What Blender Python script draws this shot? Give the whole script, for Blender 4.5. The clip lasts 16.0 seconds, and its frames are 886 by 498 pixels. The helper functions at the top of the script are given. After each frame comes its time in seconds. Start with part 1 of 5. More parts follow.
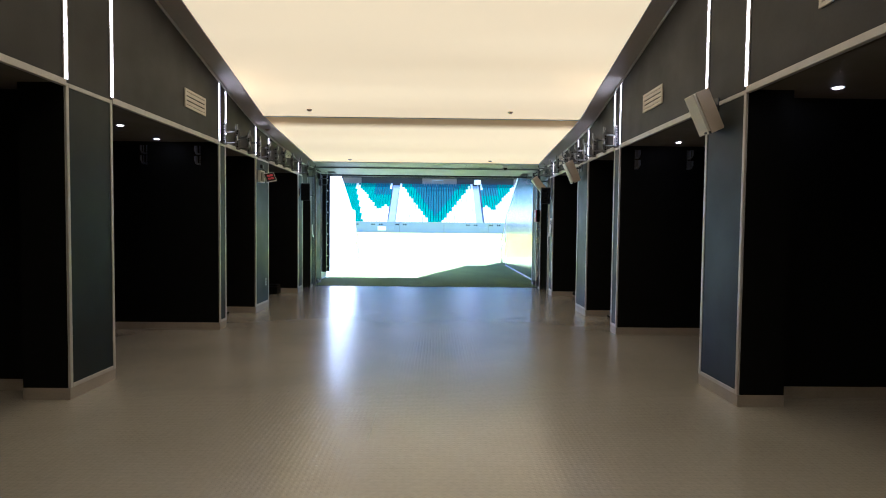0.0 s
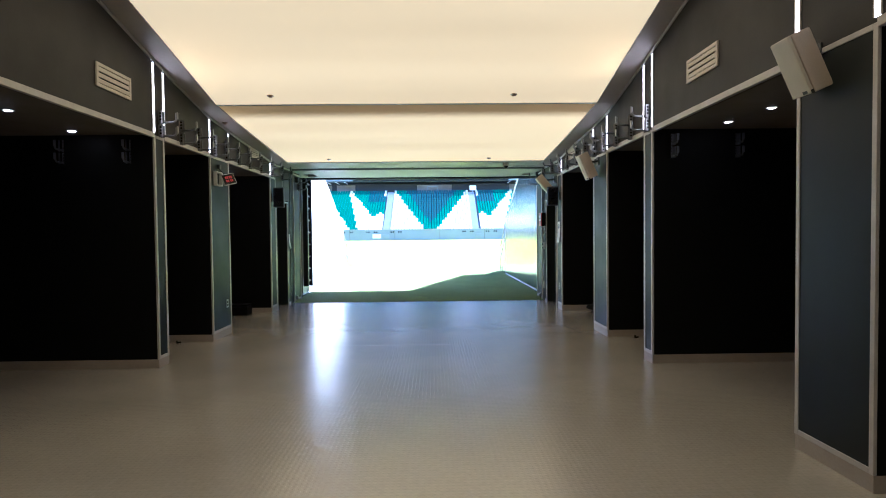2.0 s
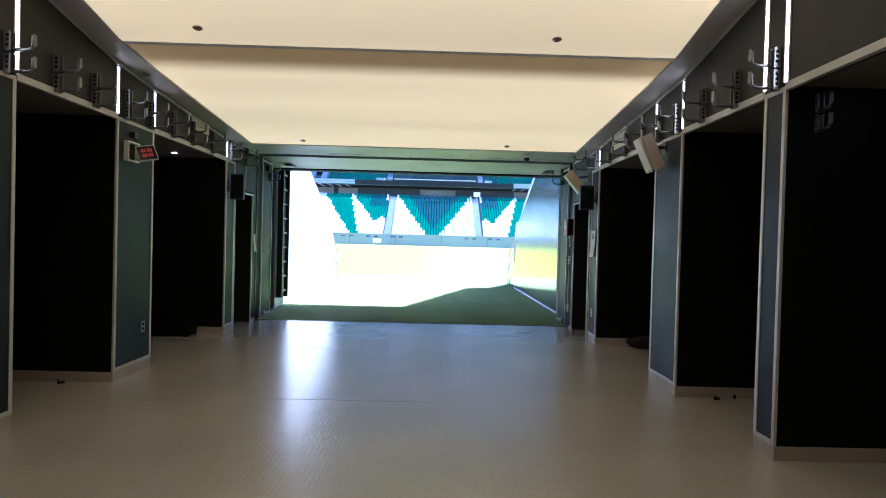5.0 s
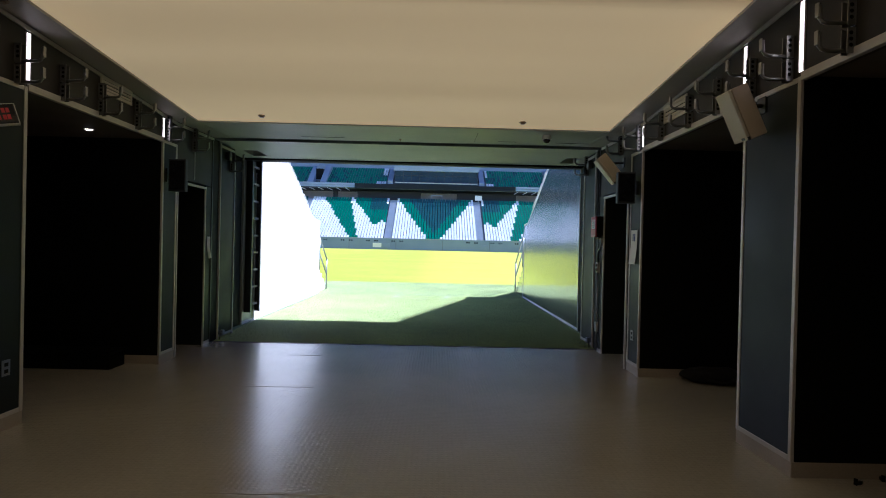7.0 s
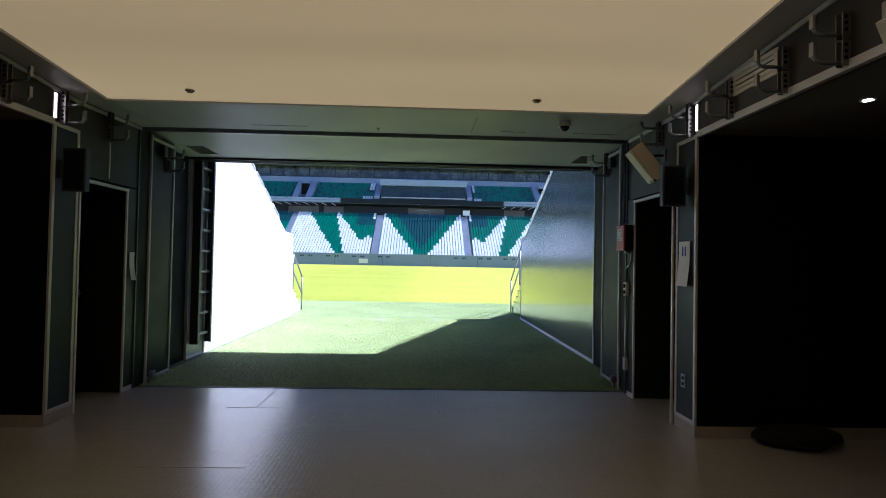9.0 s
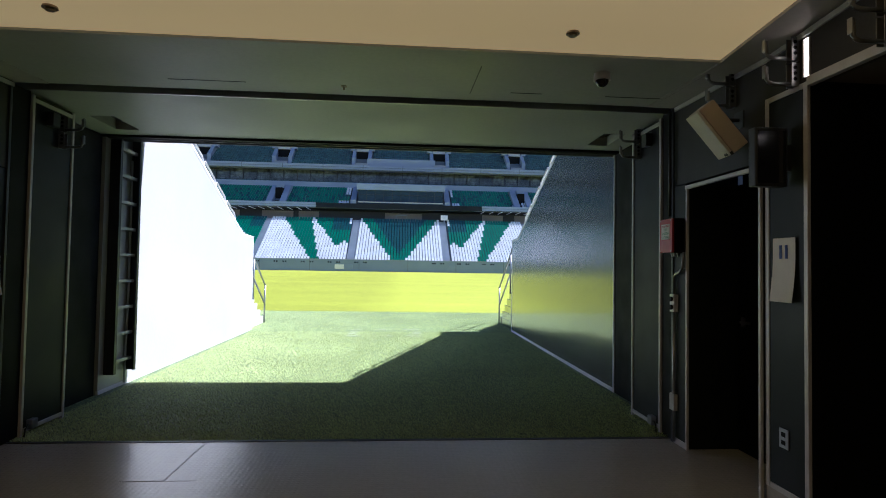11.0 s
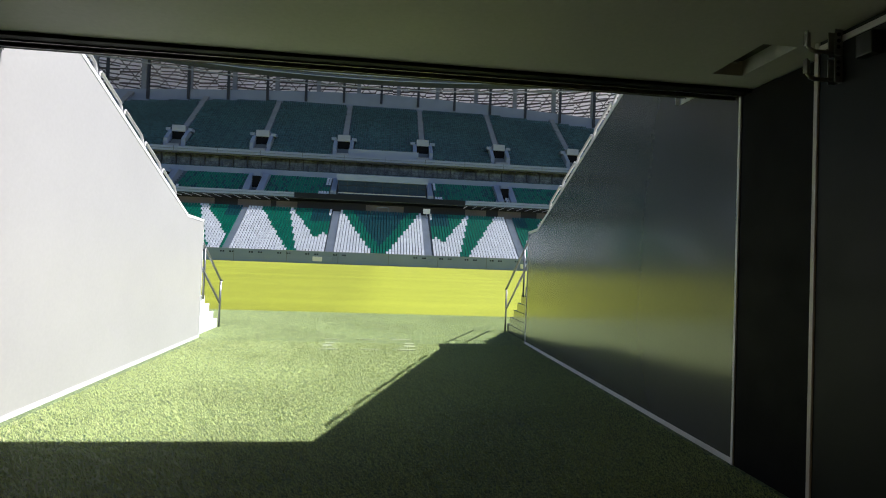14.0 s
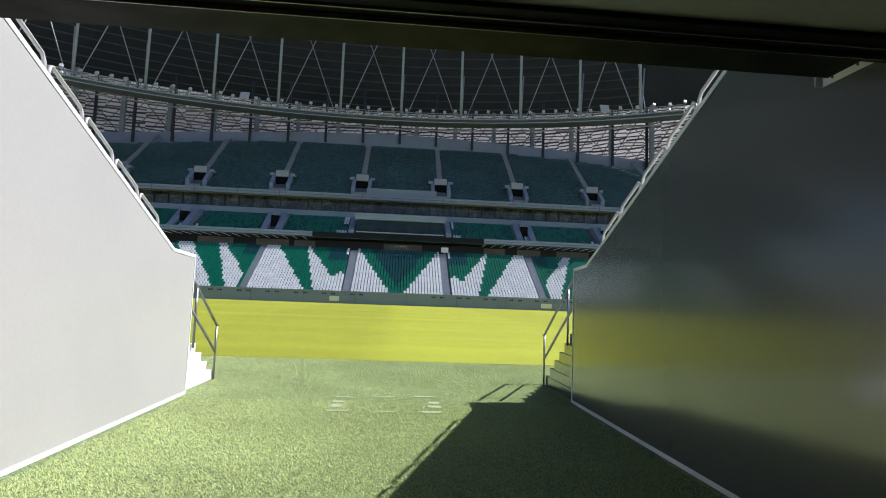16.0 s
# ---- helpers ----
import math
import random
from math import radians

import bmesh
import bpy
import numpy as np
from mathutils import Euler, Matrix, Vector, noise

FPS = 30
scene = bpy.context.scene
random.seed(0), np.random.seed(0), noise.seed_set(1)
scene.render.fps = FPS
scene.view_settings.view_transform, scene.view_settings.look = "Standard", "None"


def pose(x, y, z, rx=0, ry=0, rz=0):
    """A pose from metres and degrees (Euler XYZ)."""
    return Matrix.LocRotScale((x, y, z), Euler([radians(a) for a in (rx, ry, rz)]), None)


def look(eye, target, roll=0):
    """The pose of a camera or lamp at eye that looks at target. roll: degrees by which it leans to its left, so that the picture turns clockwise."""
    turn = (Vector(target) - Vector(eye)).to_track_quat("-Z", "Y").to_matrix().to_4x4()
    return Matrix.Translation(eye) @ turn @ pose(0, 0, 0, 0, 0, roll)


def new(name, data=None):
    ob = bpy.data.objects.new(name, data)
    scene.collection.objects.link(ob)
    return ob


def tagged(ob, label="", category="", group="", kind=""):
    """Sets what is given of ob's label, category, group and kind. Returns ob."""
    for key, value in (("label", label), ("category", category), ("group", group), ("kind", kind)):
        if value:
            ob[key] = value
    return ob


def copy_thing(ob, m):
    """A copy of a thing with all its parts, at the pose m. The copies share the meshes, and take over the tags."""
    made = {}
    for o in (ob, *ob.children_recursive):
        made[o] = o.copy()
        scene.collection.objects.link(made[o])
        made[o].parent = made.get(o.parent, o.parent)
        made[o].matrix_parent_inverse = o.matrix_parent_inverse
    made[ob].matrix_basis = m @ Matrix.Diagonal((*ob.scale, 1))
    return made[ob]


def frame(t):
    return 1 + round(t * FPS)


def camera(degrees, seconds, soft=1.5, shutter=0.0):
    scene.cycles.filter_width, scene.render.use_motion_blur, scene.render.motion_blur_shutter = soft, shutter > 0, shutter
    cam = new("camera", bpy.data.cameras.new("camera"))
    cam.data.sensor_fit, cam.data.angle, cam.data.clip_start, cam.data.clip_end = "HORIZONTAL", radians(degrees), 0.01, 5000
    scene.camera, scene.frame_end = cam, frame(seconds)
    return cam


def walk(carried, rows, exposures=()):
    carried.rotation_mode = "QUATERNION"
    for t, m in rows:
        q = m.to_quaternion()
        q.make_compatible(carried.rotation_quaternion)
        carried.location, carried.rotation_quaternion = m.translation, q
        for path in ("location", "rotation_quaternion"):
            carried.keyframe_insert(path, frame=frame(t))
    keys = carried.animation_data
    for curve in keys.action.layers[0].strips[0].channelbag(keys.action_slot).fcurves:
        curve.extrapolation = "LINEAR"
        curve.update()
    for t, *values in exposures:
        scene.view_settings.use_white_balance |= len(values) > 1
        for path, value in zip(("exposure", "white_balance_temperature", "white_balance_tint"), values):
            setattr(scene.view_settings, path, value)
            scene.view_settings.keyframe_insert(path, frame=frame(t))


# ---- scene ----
cam = camera(78.0, 16.0, soft=1.0)
PATH = [
    (0, (-0.167, 3.986, 1.468), (-0.144, 5.985, 1.389), 0.6),
    (0.5, (-0.159, 4.357, 1.47), (-0.152, 6.356, 1.403), 1.0),
    (1, (-0.134, 4.726, 1.466), (-0.119, 6.725, 1.402), 0.2),
    (1.5, (-0.119, 5.107, 1.475), (-0.124, 7.106, 1.411), 0.3),
    (2, (-0.104, 5.48, 1.478), (-0.068, 7.479, 1.423), -0.6),
    (2.5, (-0.101, 5.866, 1.488), (-0.064, 7.865, 1.438), 0.7),
    (3, (-0.099, 6.243, 1.488), (-0.059, 8.243, 1.464), 1.0),
    (3.5, (-0.125, 6.604, 1.48), (-0.083, 8.604, 1.471), 0.8),
    (4, (-0.085, 6.987, 1.486), (-0.063, 8.987, 1.476), 1.1),
    (4.5, (-0.068, 7.369, 1.479), (-0.021, 9.369, 1.457), 0.9),
    (5, (-0.066, 7.766, 1.481), (-0.035, 9.766, 1.45), 1.5),
    (7.5, (0.004, 10.013, 1.461), (0.029, 12.013, 1.46), 1.3),
    (8, (-0.002, 10.401, 1.459), (0.085, 12.399, 1.472), 0.4),
    (8.5, (0.005, 10.801, 1.469), (0.061, 12.8, 1.483), 1.2),
    (9, (-0.002, 11.194, 1.479), (0.068, 13.192, 1.521), 1.1),
    (9.5, (0.004, 11.609, 1.477), (0.06, 13.607, 1.528), 1.5),
    (10, (-0.004, 11.983, 1.477), (0.092, 13.98, 1.538), 1.4),
    (12.5, (-0.132, 14.05, 1.481), (0.068, 16.039, 1.546), 1.7),
    (13, (-0.166, 14.443, 1.473), (0.051, 16.431, 1.521), 2.9),
    (13.5, (-0.223, 14.828, 1.482), (-0.013, 16.817, 1.519), 1.8),
    (14, (-0.235, 15.248, 1.487), (-0.008, 17.235, 1.533), 2.1),
    (14.5, (-0.261, 15.631, 1.484), (-0.062, 17.62, 1.544), 2.7),
    (15, (-0.302, 16.014, 1.483), (-0.074, 17.999, 1.561), 1.6),
    (15.5, (-0.299, 16.335, 1.513), (-0.132, 18.325, 1.623), 1.9),
    (16, (-0.267, 16.745, 1.528), (-0.109, 18.73, 1.714), 2.1),
]
EXPOSURES = [(0, 3.27, 4210, 25), (5, 3.0, 4180, 24), (7.3, 1.64, 4580, 26), (9, 1.6, 4580, 27), (10, 1.55, 4600, 26), (12.3, 1.03, 5250, 19), (14, 0.88, 5480, 17), (16, 0.71, 5500, 17)]
walk(cam, [(t, look(eye, target, roll)) for t, eye, target, roll in PATH], EXPOSURES)

# ---- light ----
SUN = Vector((0.79, 0.087, 1.0)).normalized()
world = bpy.data.worlds.new("sky")
scene.world = world
world.use_nodes = True
wn = world.node_tree.nodes
sky = wn.new("ShaderNodeTexSky")
sky.sky_type, sky.sun_disc = "NISHITA", False
sky.sun_elevation, sky.sun_rotation = math.asin(SUN.z), math.atan2(SUN.x, SUN.y)
world.node_tree.links.new(sky.outputs[0], wn["Background"].inputs[0])
wn["Background"].inputs[1].default_value = 0.05
lamp = bpy.data.lights.new("sun", "SUN")
lamp.energy, lamp.angle, lamp.color = 5.0, radians(0.53), (1.0, 0.91, 0.77)
sun = new("sun", lamp)
sun.matrix_world = look(SUN * 300, (0, 0, 0))

MEMBRANE = 0.095     # radiance of the backlit ceiling fabric
LED = 1.35          # radiance of the light strips


# ---- materials ----
def mat(name, color, rough=0.5, metal=0.0, var=0.15, scale=3.0, fine=60.0, bump=0.0, bscale=200.0, spec=0.5, island=0.0, stretch=None):
    """Principled material with colour variation at two scales, roughness variation and a fine bump."""
    m = bpy.data.materials.new(name)
    m.use_nodes = True
    nt = m.node_tree
    N, L = nt.nodes, nt.links
    p = N["Principled BSDF"]
    p.inputs["Metallic"].default_value = metal
    p.inputs["Specular IOR Level"].default_value = spec
    co = N.new("ShaderNodeTexCoord")
    src = co.outputs["Object"]
    if stretch:
        mp = N.new("ShaderNodeMapping")
        mp.inputs["Scale"].default_value = stretch
        L.new(src, mp.inputs["Vector"])
        src = mp.outputs["Vector"]

    def noise_tex(s, detail=3.0):
        n = N.new("ShaderNodeTexNoise")
        n.inputs["Scale"].default_value, n.inputs["Detail"].default_value = s, detail
        L.new(src, n.inputs["Vector"])
        return n.outputs["Fac"]

    def ramp(v, lo, hi):
        r = N.new("ShaderNodeMapRange")
        r.inputs["From Min"].default_value, r.inputs["From Max"].default_value = 0.25, 0.75
        r.inputs["To Min"].default_value, r.inputs["To Max"].default_value = lo, hi
        L.new(v, r.inputs["Value"])
        return r.outputs["Result"]

    def mul(a, b):
        n = N.new("ShaderNodeMath")
        n.operation = "MULTIPLY"
        L.new(a, n.inputs[0])
        L.new(b, n.inputs[1])
        return n.outputs[0]

    f = mul(ramp(noise_tex(scale), 1 - var, 1 + var), ramp(noise_tex(fine), 1 - var * 0.6, 1 + var * 0.6))
    if island:
        g = N.new("ShaderNodeNewGeometry")
        r = N.new("ShaderNodeMapRange")
        r.inputs["To Min"].default_value, r.inputs["To Max"].default_value = 1 - island, 1 + island
        L.new(g.outputs["Random Per Island"], r.inputs["Value"])
        f = mul(f, r.outputs["Result"])
    v = N.new("ShaderNodeVectorMath")
    v.operation = "SCALE"
    v.inputs[0].default_value = color
    L.new(f, v.inputs["Scale"])
    L.new(v.outputs["Vector"], p.inputs["Base Color"])
    L.new(ramp(noise_tex(scale * 2.3), max(0.02, rough * 0.85), min(1, rough * 1.15)), p.inputs["Roughness"])
    if bump:
        b = N.new("ShaderNodeBump")
        b.inputs["Strength"].default_value, b.inputs["Distance"].default_value = bump, 0.004
        L.new(noise_tex(bscale), b.inputs["Height"])
        L.new(b.outputs["Normal"], p.inputs["Normal"])
    return m


def glow(name, color, strength):
    m = bpy.data.materials.new(name)
    m.use_nodes = True
    N, L = m.node_tree.nodes, m.node_tree.links
    p = N["Principled BSDF"]
    p.inputs["Base Color"].default_value = (*color, 1)
    p.inputs["Emission Color"].default_value = (*color, 1)
    p.inputs["Emission Strength"].default_value = strength
    return m


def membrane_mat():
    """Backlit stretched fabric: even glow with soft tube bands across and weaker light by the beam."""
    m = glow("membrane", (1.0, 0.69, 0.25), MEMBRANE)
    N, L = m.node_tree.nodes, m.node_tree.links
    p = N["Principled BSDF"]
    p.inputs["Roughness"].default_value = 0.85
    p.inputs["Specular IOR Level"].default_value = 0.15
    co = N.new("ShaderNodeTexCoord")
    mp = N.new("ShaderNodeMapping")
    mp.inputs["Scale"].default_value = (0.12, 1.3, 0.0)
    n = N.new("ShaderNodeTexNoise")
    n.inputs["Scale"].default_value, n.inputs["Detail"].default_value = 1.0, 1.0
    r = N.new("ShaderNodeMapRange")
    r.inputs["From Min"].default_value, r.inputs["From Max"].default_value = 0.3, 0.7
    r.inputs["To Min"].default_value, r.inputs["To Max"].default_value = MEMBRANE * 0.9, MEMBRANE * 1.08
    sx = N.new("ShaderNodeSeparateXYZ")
    # backlight falloff past the beam, ramped into the emission strength
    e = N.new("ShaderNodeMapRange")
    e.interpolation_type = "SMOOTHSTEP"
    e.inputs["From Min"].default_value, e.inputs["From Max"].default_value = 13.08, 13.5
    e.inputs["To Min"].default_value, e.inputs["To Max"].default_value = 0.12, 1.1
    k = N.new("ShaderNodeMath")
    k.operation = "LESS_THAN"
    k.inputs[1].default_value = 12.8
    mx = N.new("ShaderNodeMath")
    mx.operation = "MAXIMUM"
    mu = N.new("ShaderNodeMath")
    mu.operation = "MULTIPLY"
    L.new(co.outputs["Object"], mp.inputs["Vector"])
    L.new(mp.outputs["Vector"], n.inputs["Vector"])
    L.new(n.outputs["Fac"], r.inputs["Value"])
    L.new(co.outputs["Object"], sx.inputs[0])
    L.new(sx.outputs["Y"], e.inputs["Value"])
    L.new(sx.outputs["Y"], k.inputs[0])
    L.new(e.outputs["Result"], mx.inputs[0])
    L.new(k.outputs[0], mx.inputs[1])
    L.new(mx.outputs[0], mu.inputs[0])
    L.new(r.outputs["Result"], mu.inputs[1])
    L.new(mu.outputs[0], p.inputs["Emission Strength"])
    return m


def floor_mat():
    """Beige rubber sheet with small round studs, worn to a soft gloss."""
    m = mat("studded_rubber", (0.43, 0.4, 0.348), 0.2, 0, 0.1, 0.8, 25, spec=0.5)
    N, L = m.node_tree.nodes, m.node_tree.links
    p = N["Principled BSDF"]
    co = N.new("ShaderNodeTexCoord")
    vo = N.new("ShaderNodeTexVoronoi")
    vo.voronoi_dimensions = "2D"
    vo.inputs["Scale"].default_value, vo.inputs["Randomness"].default_value = 28.0, 0.0
    r = N.new("ShaderNodeMapRange")
    r.interpolation_type = "SMOOTHSTEP"
    r.inputs["From Min"].default_value, r.inputs["From Max"].default_value = 0.24, 0.36
    r.inputs["To Min"].default_value, r.inputs["To Max"].default_value = 1.0, 0.0
    b = N.new("ShaderNodeBump")
    b.inputs["Strength"].default_value, b.inputs["Distance"].default_value = 0.2, 0.002
    L.new(co.outputs["Object"], vo.inputs["Vector"])
    L.new(vo.outputs["Distance"], r.inputs["Value"])
    L.new(r.outputs["Result"], b.inputs["Height"])
    L.new(b.outputs["Normal"], p.inputs["Normal"])
    wv = N.new("ShaderNodeTexNoise")
    wv.inputs["Scale"].default_value, wv.inputs["Detail"].default_value = 2.2, 3.0
    b2 = N.new("ShaderNodeBump")
    b2.inputs["Strength"].default_value, b2.inputs["Distance"].default_value = 0.12, 0.02
    L.new(co.outputs["Object"], wv.inputs["Vector"])
    L.new(wv.outputs["Fac"], b2.inputs["Height"])
    L.new(b.outputs["Normal"], b2.inputs["Normal"])
    L.new(b2.outputs["Normal"], p.inputs["Coat Normal"])
    return m


def turf_mat(name, a, b, stripe):
    """Grass: fine blades as noise, broad patches and mown stripes over the pitch."""
    m = bpy.data.materials.new(name)
    m.use_nodes = True
    N, L = m.node_tree.nodes, m.node_tree.links
    p = N["Principled BSDF"]
    p.inputs["Roughness"].default_value = 0.6
    p.inputs["Specular IOR Level"].default_value = 0.5
    co = N.new("ShaderNodeTexCoord")
    out = None
    tuft = 140.0 if stripe else 46.0
    for s, lo, hi, d in ((tuft, 0.85, 1.15, 4.0), (11.0, 0.88, 1.12, 4.0) if stripe else (9.0, 0.8, 1.2, 5.0), (0.5, 0.95, 1.05, 4.0) if stripe else (0.6, 0.86, 1.14, 4.0)):
        n = N.new("ShaderNodeTexNoise")
        n.inputs["Scale"].default_value, n.inputs["Detail"].default_value = s, d
        r = N.new("ShaderNodeMapRange")
        r.inputs["From Min"].default_value, r.inputs["From Max"].default_value = 0.3, 0.7
        r.inputs["To Min"].default_value, r.inputs["To Max"].default_value = lo, hi
        L.new(co.outputs["Object"], n.inputs["Vector"])
        L.new(n.outputs["Fac"], r.inputs["Value"])
        if s == tuft:
            fr_ = N.new("ShaderNodeMapRange")
            fr_.inputs["From Min"].default_value, fr_.inputs["From Max"].default_value = 0.34, 0.66
            L.new(n.outputs["Fac"], fr_.inputs["Value"])
            fine = fr_.outputs["Result"]
            bp = N.new("ShaderNodeBump")
            bp.inputs["Strength"].default_value, bp.inputs["Distance"].default_value = 0.32, 0.01
            L.new(n.outputs["Fac"], bp.inputs["Height"])
            L.new(bp.outputs["Normal"], p.inputs["Normal"])
        if out is None:
            out = r.outputs["Result"]
        else:
            x = N.new("ShaderNodeMath")
            x.operation = "MULTIPLY"
            L.new(out, x.inputs[0])
            L.new(r.outputs["Result"], x.inputs[1])
            out = x.outputs[0]
    if stripe:
        w = N.new("ShaderNodeTexWave")
        w.wave_type, w.bands_direction = "BANDS", "X"
        w.inputs["Scale"].default_value, w.inputs["Distortion"].default_value = stripe, 0.08
        w.inputs["Detail Scale"].default_value, w.inputs["Phase Offset"].default_value = 0.3, 1.7
        r = N.new("ShaderNodeMapRange")
        r.interpolation_type = "SMOOTHSTEP"
        r.inputs["From Min"].default_value, r.inputs["From Max"].default_value = 0.42, 0.58
        r.inputs["To Min"].default_value, r.inputs["To Max"].default_value = 0.96, 1.04
        x = N.new("ShaderNodeMath")
        x.operation = "MULTIPLY"
        L.new(co.outputs["Object"], w.inputs["Vector"])
        L.new(w.outputs["Fac"], r.inputs["Value"])
        L.new(out, x.inputs[0])
        L.new(r.outputs["Result"], x.inputs[1])
        out = x.outputs[0]
        mp = N.new("ShaderNodeMapping")
        mp.inputs["Scale"].default_value = (0.02, 0.28, 1.0)
        n = N.new("ShaderNodeTexNoise")
        n.inputs["Scale"].default_value, n.inputs["Detail"].default_value = 1.0, 3.0
        r = N.new("ShaderNodeMapRange")
        r.inputs["From Min"].default_value, r.inputs["From Max"].default_value = 0.3, 0.7
        r.inputs["To Min"].default_value, r.inputs["To Max"].default_value = 0.87, 1.13
        x = N.new("ShaderNodeMath")
        x.operation = "MULTIPLY"
        L.new(co.outputs["Object"], mp.inputs["Vector"])
        L.new(mp.outputs["Vector"], n.inputs["Vector"])
        L.new(n.outputs["Fac"], r.inputs["Value"])
        L.new(out, x.inputs[0])
        L.new(r.outputs["Result"], x.inputs[1])
        out = x.outputs[0]
        sp = N.new("ShaderNodeSeparateXYZ")
        h = N.new("ShaderNodeMapRange")
        h.inputs["From Min"].default_value, h.inputs["From Max"].default_value = -1.6, -0.6
        h.inputs["To Min"].default_value, h.inputs["To Max"].default_value = 0.95, 1.06
        y = N.new("ShaderNodeMath")
        y.operation = "MULTIPLY"
        L.new(co.outputs["Object"], sp.inputs[0])
        L.new(sp.outputs["X"], h.inputs["Value"])
        L.new(out, y.inputs[0])
        L.new(h.outputs["Result"], y.inputs[1])
        out = y.outputs[0]
    mix = N.new("ShaderNodeMix")
    mix.data_type = "RGBA"
    mix.inputs["A"].default_value, mix.inputs["B"].default_value = (*a, 1), (*b, 1)
    L.new(fine, mix.inputs["Factor"])
    v = N.new("ShaderNodeVectorMath")
    v.operation = "SCALE"
    L.new(mix.outputs["Result"], v.inputs[0])
    L.new(out, v.inputs["Scale"])
    L.new(v.outputs["Vector"], p.inputs["Base Color"])
    return m


FLOOR = floor_mat()
FLOOR.node_tree.nodes["Principled BSDF"].inputs["Coat Weight"].default_value = 0.9
FLOOR.node_tree.nodes["Principled BSDF"].inputs["Coat Roughness"].default_value = 0.25
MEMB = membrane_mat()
UPPER = mat("upper_panel", (0.03, 0.028, 0.0255), 0.55, 0, 0.1, 1.2, 40, 0.05, 90, 0.3)
LOWER = mat("lower_panel", (0.011, 0.0145, 0.014), 0.5, 0, 0.06, 1.0, 40, 0.03, 90, 0.22)
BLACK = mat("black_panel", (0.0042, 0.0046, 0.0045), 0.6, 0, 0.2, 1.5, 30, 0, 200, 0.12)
TRIM = mat("aluminium_trim", (0.5, 0.485, 0.46), 0.42, 0.15, 0.1, 8, 120)
SKIRT = mat("beige_skirting", (0.36, 0.32, 0.27), 0.45, 0, 0.1, 4, 60)
COVE = mat("grey_ceiling", (0.4, 0.38, 0.35), 0.55, 0, 0.06, 1.0, 30)
BEAM = mat("white_fabric_beam", (0.8, 0.76, 0.68), 0.6, 0, 0.04, 1.0, 30)
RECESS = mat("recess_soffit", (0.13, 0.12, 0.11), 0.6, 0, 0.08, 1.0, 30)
SOFFIT = mat("pale_ceiling", (0.42, 0.43, 0.39), 0.55, 0, 0.08, 0.8, 30)
STRIP = glow("light_strip", (1.0, 0.78, 0.52), LED)
FARLAMP = glow("far_lamp", (0.95, 0.97, 1.0), 0.05)
DOWN = glow("downlight_lens", (1.0, 0.78, 0.5), 5)
STEEL = mat("steel", (0.3, 0.3, 0.3), 0.34, 0.9, 0.12, 9, 150)
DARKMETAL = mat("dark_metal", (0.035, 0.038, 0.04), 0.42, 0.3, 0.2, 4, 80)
CREAM = mat("cream_plastic", (0.62, 0.57, 0.47), 0.45, 0, 0.06, 6, 90)
WHITE = mat("white_plastic", (0.72, 0.71, 0.68), 0.4, 0, 0.05, 6, 90)
SCREEN = mat("dark_screen", (0.012, 0.013, 0.018), 0.12, 0, 0.1, 5, 60)
RED = mat("red_plastic", (0.36, 0.035, 0.04), 0.4, 0, 0.1, 9, 90)
REDGLOW = glow("red_digits", (0.5, 0.03, 0.025), 0.012)
PAPER = mat("paper", (0.75, 0.75, 0.73), 0.8, 0, 0.05, 9, 120)
BLUE = mat("blue_print", (0.03, 0.06, 0.25), 0.6, 0, 0.05)
GREEN = mat("green_print", (0.03, 0.25, 0.12), 0.6, 0, 0.05)
# One panel design in two tones: left holds the sunlight, right the shade.
WALLSUN = mat("sunlit_wall_panel", (0.435, 0.425, 0.4), 0.35, 0, 0.05, 0.7, 30, 0.03, 50)
WALLSHADE = mat("shaded_satin_panel", (0.085, 0.09, 0.085), 0.22, 0, 0.04, 0.7, 30, spec=0.5)
WALLSHADE.node_tree.nodes["Principled BSDF"].inputs["Coat Weight"].default_value = 1.0
WALLSHADE.node_tree.nodes["Principled BSDF"].inputs["Coat Roughness"].default_value = 0.13
WALLEDGE = mat("white_edging", (0.72, 0.72, 0.7), 0.45, 0, 0.06, 4, 60)
CONCRETE = mat("concrete", (0.25, 0.272, 0.295), 0.8, 0, 0.12, 0.6, 20, 0.2, 60)
FARWALL = mat("far_wall_paint", (0.2, 0.25, 0.335), 0.7, 0, 0.06, 0.3, 8)
AISLE_GREY = mat("aisle_concrete", (0.34, 0.365, 0.4), 0.8, 0, 0.08, 0.5, 20)
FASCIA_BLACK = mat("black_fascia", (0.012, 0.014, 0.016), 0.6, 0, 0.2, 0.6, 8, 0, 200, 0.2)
CONCRETE_DARK = mat("dark_concrete", (0.13, 0.15, 0.165), 0.8, 0, 0.15, 0.5, 20)
TURF = turf_mat("artificial_turf", (0.004, 0.06, 0.027), (0.275, 0.315, 0.135), 0)
PITCH = turf_mat("pitch_grass", (0.15, 0.185, 0.012), (0.38, 0.4, 0.034), 0.0161)
for grass, level in ((TURF, 0.35), (PITCH, 0.4)):
    sockets = grass.node_tree.nodes["Principled BSDF"].inputs
    sockets["Specular IOR Level"].default_value, sockets["Specular Tint"].default_value = level, (1.0, 0.88, 0.55, 1)
BLADE = mat("grass_blade", (0.44, 0.525, 0.215), 0.47, 0, 0.2, 0.6, 9, spec=1.0, island=0.35)
BLADE.node_tree.nodes["Principled BSDF"].inputs["Specular Tint"].default_value = (1.0, 0.86, 0.5, 1)
bn = BLADE.node_tree
